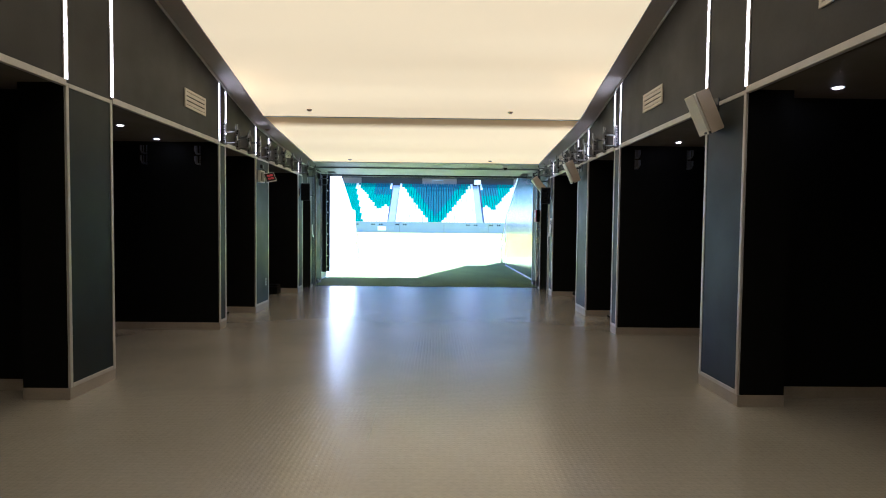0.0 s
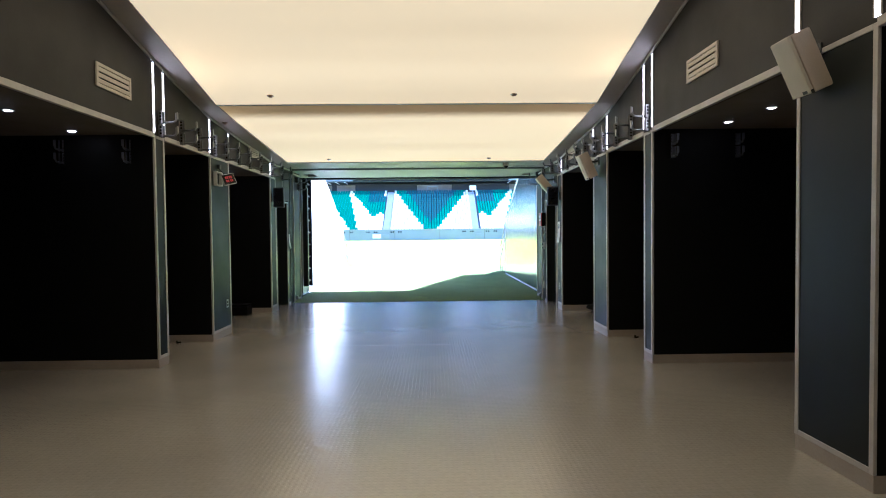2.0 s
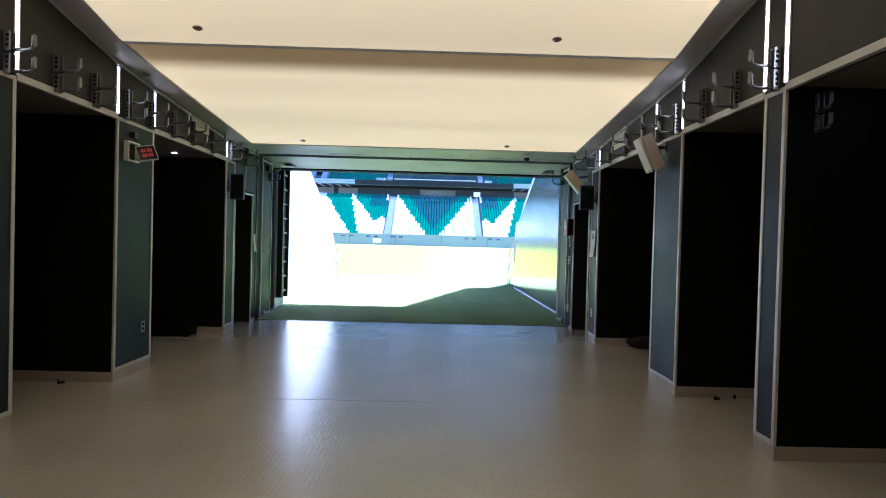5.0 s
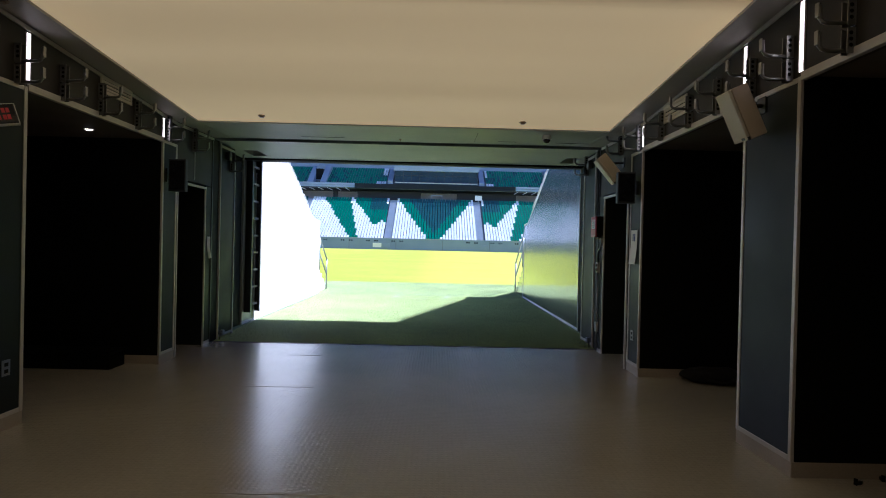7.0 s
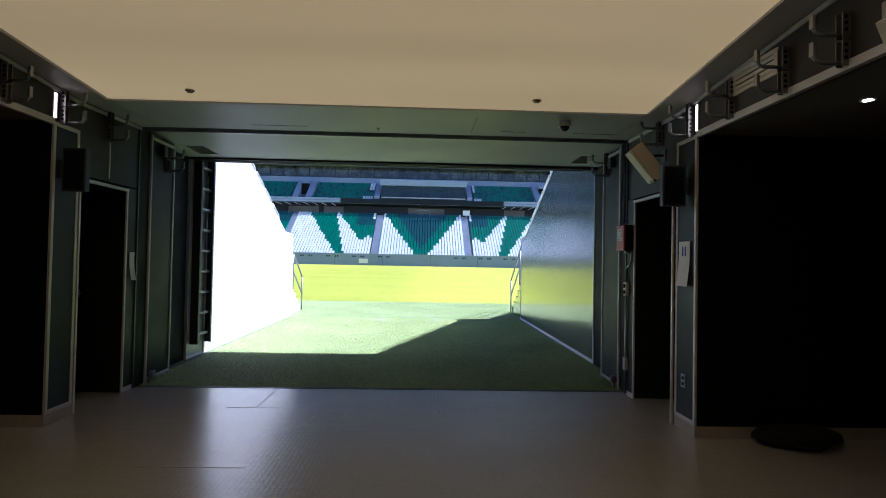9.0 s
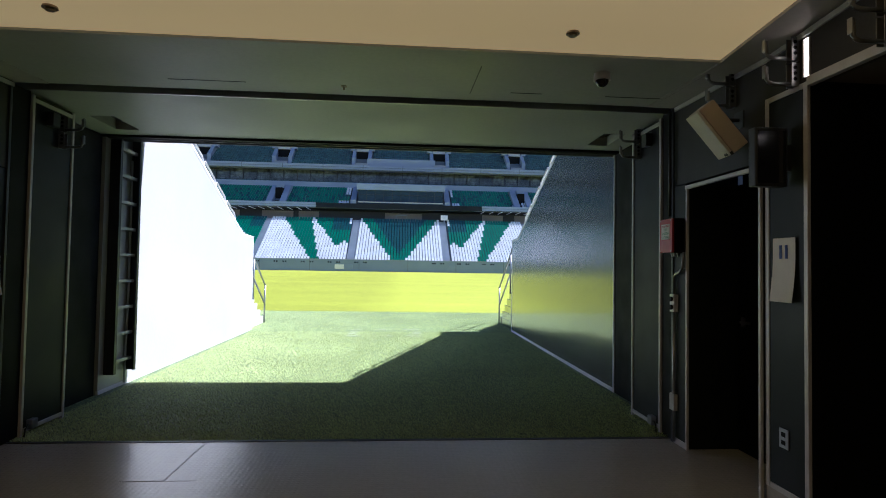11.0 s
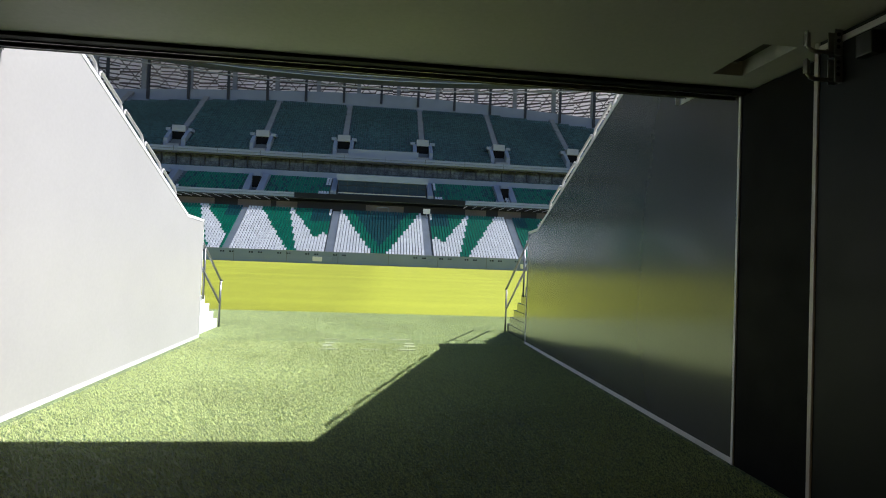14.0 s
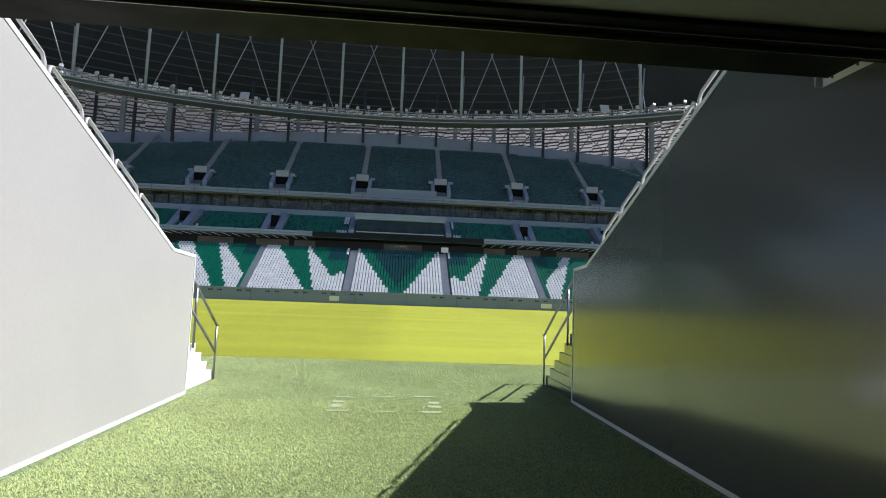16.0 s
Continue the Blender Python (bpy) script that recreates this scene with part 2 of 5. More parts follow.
bt = bn.nodes.new("ShaderNodeBsdfTranslucent")
bt.inputs["Color"].default_value = (0.38, 0.46, 0.12, 1)
bx = bn.nodes.new("ShaderNodeMixShader")
bx.inputs[0].default_value = 0.25
bn.links.new(bn.nodes["Principled BSDF"].outputs[0], bx.inputs[1])
bn.links.new(bt.outputs[0], bx.inputs[2])
bn.links.new(bx.outputs[0], bn.nodes["Material Output"].inputs["Surface"])
GROUND = mat("earth", (0.2, 0.18, 0.14), 0.9, 0, 0.2, 0.1, 5)
LINE = mat("white_marking", (0.36, 0.4, 0.26), 0.8, 0, 0.25, 30, 150)
SEAT_WHITE = mat("white_seat", (0.66, 0.68, 0.7), 0.4, 0, 0.03, 0.5, 5, island=0.08)
SEAT_GREEN = mat("green_seat", (0.004, 0.15, 0.09), 0.4, 0, 0.05, 0.5, 5, island=0.15)
SEAT_TEAL = mat("teal_seat", (0.004, 0.062, 0.068), 0.4, 0, 0.05, 0.5, 5, island=0.15)
# Upper seats' green, dulled and greyed to carry roof shade and haze.
SEAT_UPPER = mat("shade_dulled_seat", (0.05, 0.108, 0.1), 0.4, 0, 0.2, 0.12, 5, island=0.4)
# Reflections of the sunny pitch are mottled into this glass's base colour.
GLASS_DARK = mat("mottled_reflection_glazing", (0.095, 0.108, 0.098), 0.08, 0, 0.85, 0.4, 2.0)
GLASS_BLUE = mat("blue_glazing", (0.03, 0.05, 0.075), 0.1, 0, 0.25, 0.5, 2.5, spec=0.12)
HEADSTEEL = mat("black_head_steel", (0.005, 0.0055, 0.0055), 0.6, 0, 0.2, 2, 40, 0, 200, 0.12)
HANGER = mat("painted_hanger", (0.31, 0.345, 0.395), 0.5, 0.0, 0.08, 0.5, 8)
PURLIN = mat("roof_purlin", (0.05, 0.06, 0.072), 0.5, 0, 0.1, 0.4, 6)
ROOF = mat("roof_sheet", (0.025, 0.033, 0.044), 0.6, 0, 0.15, 0.2, 4)
LATTICE = mat("facade_lattice", (0.84, 0.84, 0.83), 0.6, 0, 0.1, 0.3, 4)
FASCIA = mat("grey_fascia", (0.255, 0.3, 0.375), 0.7, 0, 0.06, 0.3, 8)
KIOSK = mat("brown_panel", (0.34, 0.31, 0.28), 0.7, 0, 0.15, 0.4, 6)
FACADE_BAR = mat("brown_facade_bar", (0.09, 0.078, 0.07), 0.6, 0, 0.15, 0.3, 4)
BAG = mat("black_fabric", (0.004, 0.004, 0.0045), 0.9, 0, 0.3, 12, 150, 0.5, 120)

# thin facade cladding lets daylight through from outside
fn = LATTICE.node_tree
tl = fn.nodes.new("ShaderNodeBsdfTranslucent")
tl.inputs["Color"].default_value = (0.88, 0.86, 0.85, 1)
ms = fn.nodes.new("ShaderNodeMixShader")
ms.inputs[0].default_value = 0.6
fn.links.new(fn.nodes["Principled BSDF"].outputs[0], ms.inputs[1])
fn.links.new(tl.outputs[0], ms.inputs[2])
fn.links.new(ms.outputs[0], fn.nodes["Material Output"].inputs["Surface"])

# ---- mesh helpers ----
def mesh_ob(name, bm, material, smooth=False):
    me = bpy.data.meshes.new(name)
    bmesh.ops.recalc_face_normals(bm, faces=bm.faces[:])
    bm.to_mesh(me)
    bm.free()
    for m in material if isinstance(material, (list, tuple)) else [material]:
        me.materials.append(m)
    if smooth:
        for p in me.polygons:
            p.use_smooth = True
    return new(name, me)


def part(name, bm, material, parent=None, label="", smooth=False):
    ob = mesh_ob(name, bm, material, smooth)
    if parent is not None:
        ob.parent = parent
        ob.matrix_parent_inverse = parent.matrix_world.inverted() if parent.parent is None else Matrix()
    return tagged(ob, label=label)


def add_box(bm, lo, hi, m=None, bevel=0.0):
    r = bmesh.ops.create_cube(bm, size=1.0)
    vs = r["verts"]
    c = [(a + b) / 2 for a, b in zip(lo, hi)]
    s = [abs(b - a) for a, b in zip(lo, hi)]
    bmesh.ops.scale(bm, vec=s, verts=vs)
    bmesh.ops.translate(bm, vec=c, verts=vs)
    if bevel:
        es = list({e for v in vs for e in v.link_edges})
        r = bmesh.ops.bevel(bm, geom=es, offset=bevel, segments=2, affect="EDGES", profile=0.5)
        vs = list({v for v in r["verts"]} | {v for f in r["faces"] for v in f.verts})
    if m is not None:
        bmesh.ops.transform(bm, matrix=m, verts=list({v for v in vs if v.is_valid}))
    return vs


def box(lo, hi, m=None, bevel=0.0):
    bm = bmesh.new()
    add_box(bm, lo, hi, None, bevel)
    if m is not None:
        bmesh.ops.transform(bm, matrix=m, verts=bm.verts[:])
    return bm


def boxes(items, bevel=0.0):
    bm = bmesh.new()
    for lo, hi in items:
        add_box(bm, lo, hi, None, bevel)
    return bm


def prism(points, z0, z1):
    """Upright prism over a plan polygon; z1 may be a function of (x, y)."""
    bm = bmesh.new()
    lo = [bm.verts.new((x, y, z0)) for x, y in points]
    hi = [bm.verts.new((x, y, z1(x, y) if callable(z1) else z1)) for x, y in points]
    bm.faces.new(lo)
    bm.faces.new(hi)
    n = len(points)
    for i in range(n):
        bm.faces.new((lo[i], lo[(i + 1) % n], hi[(i + 1) % n], hi[i]))
    return bm


def extrude_x(profile, x0, x1):
    """A (y, z) outline carried from x0 to x1."""
    bm = bmesh.new()
    a = [bm.verts.new((x0, y, z)) for y, z in profile]
    b = [bm.verts.new((x1, y, z)) for y, z in profile]
    bm.faces.new(a)
    bm.faces.new(b)
    n = len(profile)
    for i in range(n):
        bm.faces.new((a[i], a[(i + 1) % n], b[(i + 1) % n], b[i]))
    return bm


def tube(bm, pts, r, sides=8):
    """A round bar through the points."""
    pts = [Vector(p) for p in pts]
    rings = []
    for i, p in enumerate(pts):
        d = (pts[min(i + 1, len(pts) - 1)] - pts[max(i - 1, 0)]).normalized()
        u = d.cross(Vector((0, 0, 1)) if abs(d.z) < 0.9 else Vector((1, 0, 0))).normalized()
        w = d.cross(u)
        rings.append([bm.verts.new(p + r * (math.cos(k * 2 * math.pi / sides) * u + math.sin(k * 2 * math.pi / sides) * w)) for k in range(sides)])
    for a, b in zip(rings, rings[1:]):
        for k in range(sides):
            bm.faces.new((a[k], a[(k + 1) % sides], b[(k + 1) % sides], b[k]))
    bm.faces.new(rings[0])
    bm.faces.new(rings[-1])
    return bm


def disc(bm, c, r, h, sides=24, m=None):
    r = bmesh.ops.create_cone(bm, cap_ends=True, segments=sides, radius1=r, radius2=r * 0.92, depth=h)
    bmesh.ops.transform(bm, matrix=Matrix.Translation(c) @ (m or Matrix()), verts=r["verts"])
    return bm


def empty(name, m, label="", category="", group="", kind=""):
    e = new(name)
    e.matrix_world = m
    e.empty_display_size = 0.1
    bpy.context.view_layer.update()
    return tagged(e, label, category, group, kind)


def under(name, bm, material, parent, label="", smooth=False):
    """A part whose mesh is given in its parent's own space."""
    ob = mesh_ob(name, bm, material, smooth)
    ob.parent = parent
    return tagged(ob, label=label)


def structure(name, bm, material, label="", category="", smooth=False):
    return tagged(mesh_ob(name, bm, material, smooth), label, category, "", "structure")


# ---- plan of the tunnel: side walls straight, piers given by their near and far end ----
XL, XR = -3.2, 2.345
PIERS = {"left": ((8.52, 9.15), (11.66, 11.885), (13.18, 13.88), (15.99, 16.34)), "right": ((8.46, 9.12), (11.54, 11.78), (13.12, 13.77), (15.83, 16.2))}
BULK = 2.615        # underside of the bulkheads
SK = 0.1            # height of the skirting
TURF_Y = 17.47


def roof_z(y):
    """Height of the tunnel ceiling over the walls, falling towards the mouth."""
    pts = ((-3.0, 5.2), (4.6, 5.2), (12.79, 3.2), (13.4, 3.13), (16.32, 2.895), (17.45, 2.92), (17.6, 2.92))
    for (a, za), (b, zb) in zip(pts, pts[1:]):
        if y <= b:
            return za + (zb - za) * max(0, y - a) / (b - a)
    return pts[-1][1]


# ---- floors and grounds ----
structure("ground", box((-900, -900, -0.6), (900, 900, -0.08)), GROUND, "dry sandy ground round the stadium", "ground")
structure("floor", box((-6.4, -3.2, -0.07), (5.6, TURF_Y, 0.0)), FLOOR, "beige studded rubber floor, softly glossy", "floor")
SEAM = mat("floor_seam", (0.3, 0.275, 0.235), 0.5, 0, 0.15, 6, 60)
for x0, y0, x1, y1 in ((-1.62, 16.65, -1.612, TURF_Y), (-1.9, 16.65, -1.4, 16.656), (-1.5, 12.75, 0.1, 12.756), (-0.634, 7.7, -0.626, 8.25), (-2.0, 15.1, -1.2, 15.106)):
    structure("floor_seam", box((x0, y0, -0.01), (x1, y1, 0.0015)), SEAM, "fine dark seam in the rubber floor", "seam")
structure("floor_threshold", box((XL, TURF_Y, -0.05), (XR, TURF_Y + 0.035, 0.004)), DARKMETAL, "dark metal threshold strip at the turf", "threshold")
structure("turf_apron", box((-70, TURF_Y + 0.035, -0.07), (70, 30.35, 0.0)), TURF, "green artificial turf beside the pitch", "turf")
structure("pitch", extrude_x([(30.35, -0.07), (30.35, 0.002), (110.4, 0.36), (110.4, -0.07)], -70, 70), PITCH, "bright mown football pitch with broad stripes", "pitch")


def inward(x, d, s):
    """d metres from x into the tunnel (s is -1 on the left side, 1 on the right)."""
    return x - s * d


def wbox(x, s, d0, d1, y0, y1, z0, z1, bevel=0.0):
    """A box on a side wall: d0..d1 metres proud of the wall plane x."""
    a, b = sorted((x - s * d0, x - s * d1))
    return box((a, y0, z0), (b, y1, z1), None, bevel)


# ---- tunnel walls ----
for side, s, X, out in (("left", -1, XL, -6.1), ("right", 1, XR, 5.3)):
    piers = PIERS[side]
    for i, (ya, yb) in enumerate(piers):
        n = f"{side}_{i + 1}"
        xc = X + s * 0.022
        poly = [(xc, ya), (xc, yb), (out, yb), (out, ya)]
        if i == 0:
            poly = [(xc, ya), (xc, yb), (out, yb), (out, ya + 0.26), (X + s * 0.39, ya + 0.26), (X + s * 0.39, ya)]
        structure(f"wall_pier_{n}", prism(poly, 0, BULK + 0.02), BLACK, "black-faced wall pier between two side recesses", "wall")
        structure(f"wall_panel_{n}", wbox(X, s, -0.02, 0.0, ya + 0.03, yb - 0.03, SK + 0.03, BULK - 0.03), LOWER, "dark green-grey wall panel framed in metal edging", "wall")
        structure(f"trim_near_{n}", wbox(X, s, -0.016, 0.006, ya - 0.004, ya + 0.03, SK, BULK, 0.003), TRIM, "pale aluminium corner edging", "trim")
        structure(f"trim_far_{n}", wbox(X, s, -0.016, 0.006, yb - 0.03, yb + 0.004, SK, BULK, 0.003), TRIM, "pale aluminium corner edging", "trim")
        structure(f"trim_foot_{n}", wbox(X, s, -0.02, 0.006, ya + 0.032, yb - 0.032, SK, SK + 0.035, 0.003), TRIM, "scuffed aluminium foot edging", "trim")
        structure(f"trim_head_{n}", wbox(X, s, -0.02, 0.006, ya + 0.032, yb - 0.032, BULK - 0.035, BULK, 0.003), TRIM, "pale aluminium head edging", "trim")
        structure(f"baseboard_{n}_face", wbox(X, s, -0.02, 0.002, ya - 0.002, yb + 0.002, 0, SK), SKIRT, "beige rubber skirting", "baseboard")
        xe = X + s * 0.39 if i == 0 else out
        structure(f"baseboard_{n}_near", box((min(X, xe), ya - 0.006, 0), (max(X, xe), ya - 0.0005, SK)), SKIRT, "beige rubber skirting", "baseboard")
        if i == 0:
            structure(f"baseboard_{n}_return", box((min(xe, out), ya + 0.25, 0), (max(xe, out), ya + 0.259, SK)), SKIRT, "beige rubber skirting", "baseboard")
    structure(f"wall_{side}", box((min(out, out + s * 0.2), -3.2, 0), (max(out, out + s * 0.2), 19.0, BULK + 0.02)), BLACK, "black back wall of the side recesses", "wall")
    # bulkheads up to the sloped ceiling, in panels between the piers' corners
    cuts = [-3.0, 5.4] + [y for p in piers for y in p] + [17.42]
    for k, (p, q) in enumerate(zip(cuts, cuts[1:])):
        low = BULK if k < len(cuts) - 2 else 2.21
        xa, xb = X, X + s * 0.12
        structure(f"wall_bulkhead_{side}_{k + 1}", prism([(xa, p), (xa, q), (xb, q), (xb, p)], low, lambda x, y: roof_z(y) + 0.03), UPPER, "dark grey upper wall panel under the sloping ceiling", "wall")
        if k % 2 == 1 and k < len(cuts) - 2 or k == 0:
            structure(f"trim_bulkhead_{side}_{k + 1}", wbox(X, s, -0.03, 0.012, p + 0.004, q - 0.004, low - 0.03, low + 0.025, 0.004), TRIM, "pale aluminium edging along the bulkhead", "trim")
        bm = wbox(X, s, 0.0, 0.014, p, q, 0, 1)
        for v in bm.verts:
            v.co.z = roof_z(v.co.y) - (0.045 if v.co.z < 0.5 else 0.012)
        structure(f"trim_top_{side}_{k + 1}", bm, TRIM, "thin pale edging under the ceiling", "trim")
    x0, x1 = sorted((X + s * 0.03, out))
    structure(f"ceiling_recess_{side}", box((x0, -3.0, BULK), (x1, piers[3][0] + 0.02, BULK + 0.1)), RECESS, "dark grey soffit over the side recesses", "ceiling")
    # upright light strips at the piers' corners
    for i, (ya, yb) in enumerate(piers):
        for j, y in enumerate((ya, yb)):
            if i == 3 and j == 1:
                continue
            strip = empty("light_strip", Matrix.Translation((X, y, BULK)), "upright white light strip set in the wall", "strip light", "light strips")
            top = roof_z(y) - 0.06
            for e in (-0.03, 0.021):
                part("channel", wbox(X, s, -0.01, 0.008, y + e, y + e + 0.009, BULK + 0.03, top), TRIM, strip, "aluminium channel")
            part("diffuser", wbox(X, s, -0.01, 0.004, y - 0.021, y + 0.021, BULK + 0.03, top), STRIP, strip, "glowing diffuser")
structure("wall_back", box((-6.3, -3.2, 0), (5.5, -3.0, 5.9)), UPPER, "plain dark wall closing the tunnel", "wall")
structure("wall_recess_end_left", box((-6.1, 17.4, 0), (XL - 0.75, 17.6, BULK)), BLACK, "black wall behind the side door", "wall")
structure("wall_recess_end_right", box((XR + 0.75, 17.4, 0), (5.3, 17.6, BULK)), BLACK, "black wall behind the side door", "wall")

# ---- side doors and the narrow panels beside them, next to the mouth ----
for side, s, X, y0, y1 in (("left", -1, XL, 16.36, 17.2), ("right", 1, XR - 0.02, 16.22, 17.18)):
    pier = PIERS[side][3][1]
    if y0 - pier > 0.02:
        structure(f"wall_strip_near_{side}", wbox(X, s, -0.5, 0.0, pier + 0.005, y0, 0, 2.2), LOWER, "dark narrow wall panel beside the door", "wall")
    structure(f"wall_strip_far_{side}", wbox(X, s, -0.5, 0.0, y1, 17.41, 0, 2.2), LOWER, "dark narrow wall panel beside the door", "wall")
    for nm, yy in (("a", y0), ("b", y1 - 0.03)):
        structure(f"door_{side}_jamb_{nm}", wbox(X, s, -0.012, 0.008, yy, yy + 0.026, 0, 2.18, 0.003), TRIM, "pale aluminium door edging", "door frame")
    structure(f"door_{side}_head", wbox(X, s, -0.02, 0.012, y0, y1, 2.155, 2.185, 0.003), TRIM, "pale aluminium door edging", "door frame")
    structure(f"baseboard_{side}_strip", wbox(X, s, 0.0, 0.004, y1, 17.41, 0, 0.05), TRIM, "pale foot edging", "trim")
    structure(f"trim_strip_{side}", wbox(X, s, 0.0, 0.012, 17.38, 17.41, 0, 2.9, 0.003), DARKMETAL, "dark metal corner edging", "trim")
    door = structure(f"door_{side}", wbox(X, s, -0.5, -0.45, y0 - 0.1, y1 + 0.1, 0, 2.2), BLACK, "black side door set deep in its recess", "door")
    under("door_handle", boxes([((X + s * 0.43 - 0.012, y1 - 0.12, 1.02), (X + s * 0.43 + 0.012, y1 - 0.09, 1.1)), ((X + s * 0.41 - 0.01, y1 - 0.22, 1.05), (X + s * 0.41 + 0.01, y1 - 0.1, 1.07))], 0.003), STEEL, door, "steel lever handle")

structure("trim_joint_left", wbox(XL, -1, 0.0, 0.006, 16.82, 16.84, 2.24, 2.85, 0.002), TRIM, "pale upright joint over the side door", "trim")

# ---- tunnel ceiling ----
ys = [-3.0, 4.6, 12.79, 13.4, 16.32, 17.45]


def sheet(x0, x1, y0, y1, lift, thick):
    """A slab of ceiling that follows the slope between y0 and y1."""
    cut = [y0] + [y for y in ys if y0 < y < y1] + [y1]
    prof = [(y, roof_z(y) + lift) for y in cut] + [(y, roof_z(y) + lift + thick) for y in reversed(cut)]
    return extrude_x(prof, x0, x1)


PL, PR = -2.94, 2.1
structure("ceiling_border_left", sheet(XL - 0.2, PL, -3.0, 17.45, 0.0, 0.25), COVE, "grey ceiling border along the wall", "ceiling")
structure("ceiling_border_right", sheet(PR, XR + 0.2, -3.0, 17.45, 0.0, 0.25), COVE, "grey ceiling border along the wall", "ceiling")
structure("ceiling_beam", sheet(PL, PR, 12.79, 12.85, 0.012, 0.25), BEAM, "grey ceiling beam between two glowing panels", "ceiling")
structure("ceiling_mouth", sheet(PL, PR, 16.32, 17.45, 0.004, 0.25), SOFFIT, "pale ceiling board near the tunnel mouth", "ceiling")
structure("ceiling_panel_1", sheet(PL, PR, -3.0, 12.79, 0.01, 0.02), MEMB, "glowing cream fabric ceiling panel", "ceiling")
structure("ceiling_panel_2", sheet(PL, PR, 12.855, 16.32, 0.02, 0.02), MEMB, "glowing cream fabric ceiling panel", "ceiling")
structure("ceiling_slab", sheet(-6.3, 5.5, -3.2, 17.45, 0.3, 0.3), CONCRETE, "concrete slab over the tunnel", "ceiling")
bm = bmesh.new()
for x in (0.5, 2.14):
    add_box(bm, (x - 0.003, 16.6, 2.898), (x + 0.003, 17.27, 2.93))
for x0, x1 in ((0.83, 1.09), (1.63, 2.14), (-1.9, -1.3)):
    add_box(bm, (x0, 17.19, 2.898), (x1, 17.198, 2.93))
for v in bm.verts:
    v.co.z = roof_z(v.co.y) + (0.0 if v.co.z < 2.91 else 0.006)
structure("ceiling_hatch_joints", bm, DARKMETAL, "fine dark joints of access hatches in the ceiling", "ceiling")

# ---- mouth of the tunnel ----
TRAPS = ((-3.12, -2.88), (2.06, 2.29))      # two square pockets in the soffit
TY0, TY1 = 18.35, 18.87


def soffit_piece(n, x0, x1, y0, y1):
    zs = lambda y: 2.91 - 0.02 * (y - 17.55) / 1.55
    structure(f"ceiling_soffit_{n}", extrude_x([(y0, zs(y0)), (y1, zs(y1)), (y1, 3.2), (y0, 3.2)], x0, x1), SOFFIT, "pale soffit board over the threshold", "ceiling")


edge = [XL - 0.2] + [x for t in TRAPS for x in t] + [XR + 0.2]
for k in range(5):
    if k % 2:
        soffit_piece(f"{k + 1}_near", edge[k], edge[k + 1], 17.55, TY0)
        soffit_piece(f"{k + 1}_far", edge[k], edge[k + 1], TY1, 19.1)
    else:
        soffit_piece(k + 1, edge[k], edge[k + 1], 17.55, 19.1)
structure("ceiling_groove", extrude_x([(17.455, 2.99), (17.548, 2.99), (17.548, 3.2), (17.455, 3.2)], XL - 0.2, XR + 0.2), DARKMETAL, "dark shutter slot across the ceiling", "ceiling")
structure("ceiling_groove_edge", extrude_x([(17.535, 2.895), (17.555, 2.895), (17.555, 2.99), (17.535, 2.99)], XL - 0.1, XR + 0.1), STEEL, "thin steel lip of the shutter slot", "ceiling")
for nm, ya, yb, z in (("a", 19.1, 19.18, 2.865), ("b", 19.21, 19.29, 2.88), ("c", 19.31, 19.37, 2.875), ("d", 19.39, 19.6, 3.03)):
    structure(f"door_1_head_{nm}", box((XL - 0.3, ya, z), (XR + 0.4, yb, 3.2), None, 0.006), HEADSTEEL, "dark steel head beam of the tunnel opening", "door frame")
for y in (19.185, 19.295):
    structure("door_1_head_lip", box((XL - 0.2, y, 2.855), (XR + 0.2, y + 0.006, 2.88)), STEEL, "thin steel lip of the head beam", "door frame")
structure("ceiling_mouth_head", box((XL - 0.3, 19.605, 3.09), (XR + 0.4, 20.04, 3.19)), HEADSTEEL, "black underside behind the head beam", "ceiling")
structure("wall_over_mouth", box((-70, 19.1, 3.2), (70, 20.04, 4.16)), CONCRETE, "concrete front edge of the stand above", "wall")

# shutter guides and framed side panels between the tunnel and the open walls
for side, s, X, y1 in (("left", -1, -3.18, 18.22), ("right", 1, 2.33, 18.25)):
    structure(f"wall_guide_{side}", wbox(X, s, -0.6, -0.01, 17.415, 17.62, 0, 2.9), BLACK, "black shutter guide post", "wall")
    structure(f"wall_leaf_{side}", wbox(X, s, -0.5, -0.002, 17.63, y1, 0.03, 2.88), LOWER, "dark green-grey framed side panel at the threshold", "wall")
    for nm, yy in (("near", 17.625), ("far", y1 - 0.03)):
        structure(f"trim_leaf_{side}_{nm}", wbox(X, s, -0.02, 0.01, yy, yy + 0.03, 0.0, 2.88, 0.003), TRIM, "pale aluminium edging", "trim")
    for nm, z in (("foot", 0.03), ("head", 2.82)):
        structure(f"trim_leaf_{side}_{nm}", wbox(X, s, -0.02, 0.008, 17.66, y1 - 0.03, z, z + 0.035, 0.003), TRIM, "pale aluminium edging", "trim")
    structure(f"wall_reveal_{side}", wbox(X, s, -0.6, -0.2, y1 + 0.002, 19.1 if s < 0 else 19.22, 0, 2.88), BLACK, "black reveal beside the opening", "wall")

# open walls that flank the way out, their tops falling with the stand
FLANK_L, FLANK_R = -3.35, 2.53


KNEE = {-1: (24.5, 2.06, 0.425), 1: (24.72, 2.09, 0.43)}


def flank_z(s, y):
    """Height of the falling wall top."""
    yk, zk, k = KNEE[s]
    return zk + k * (yk - y)


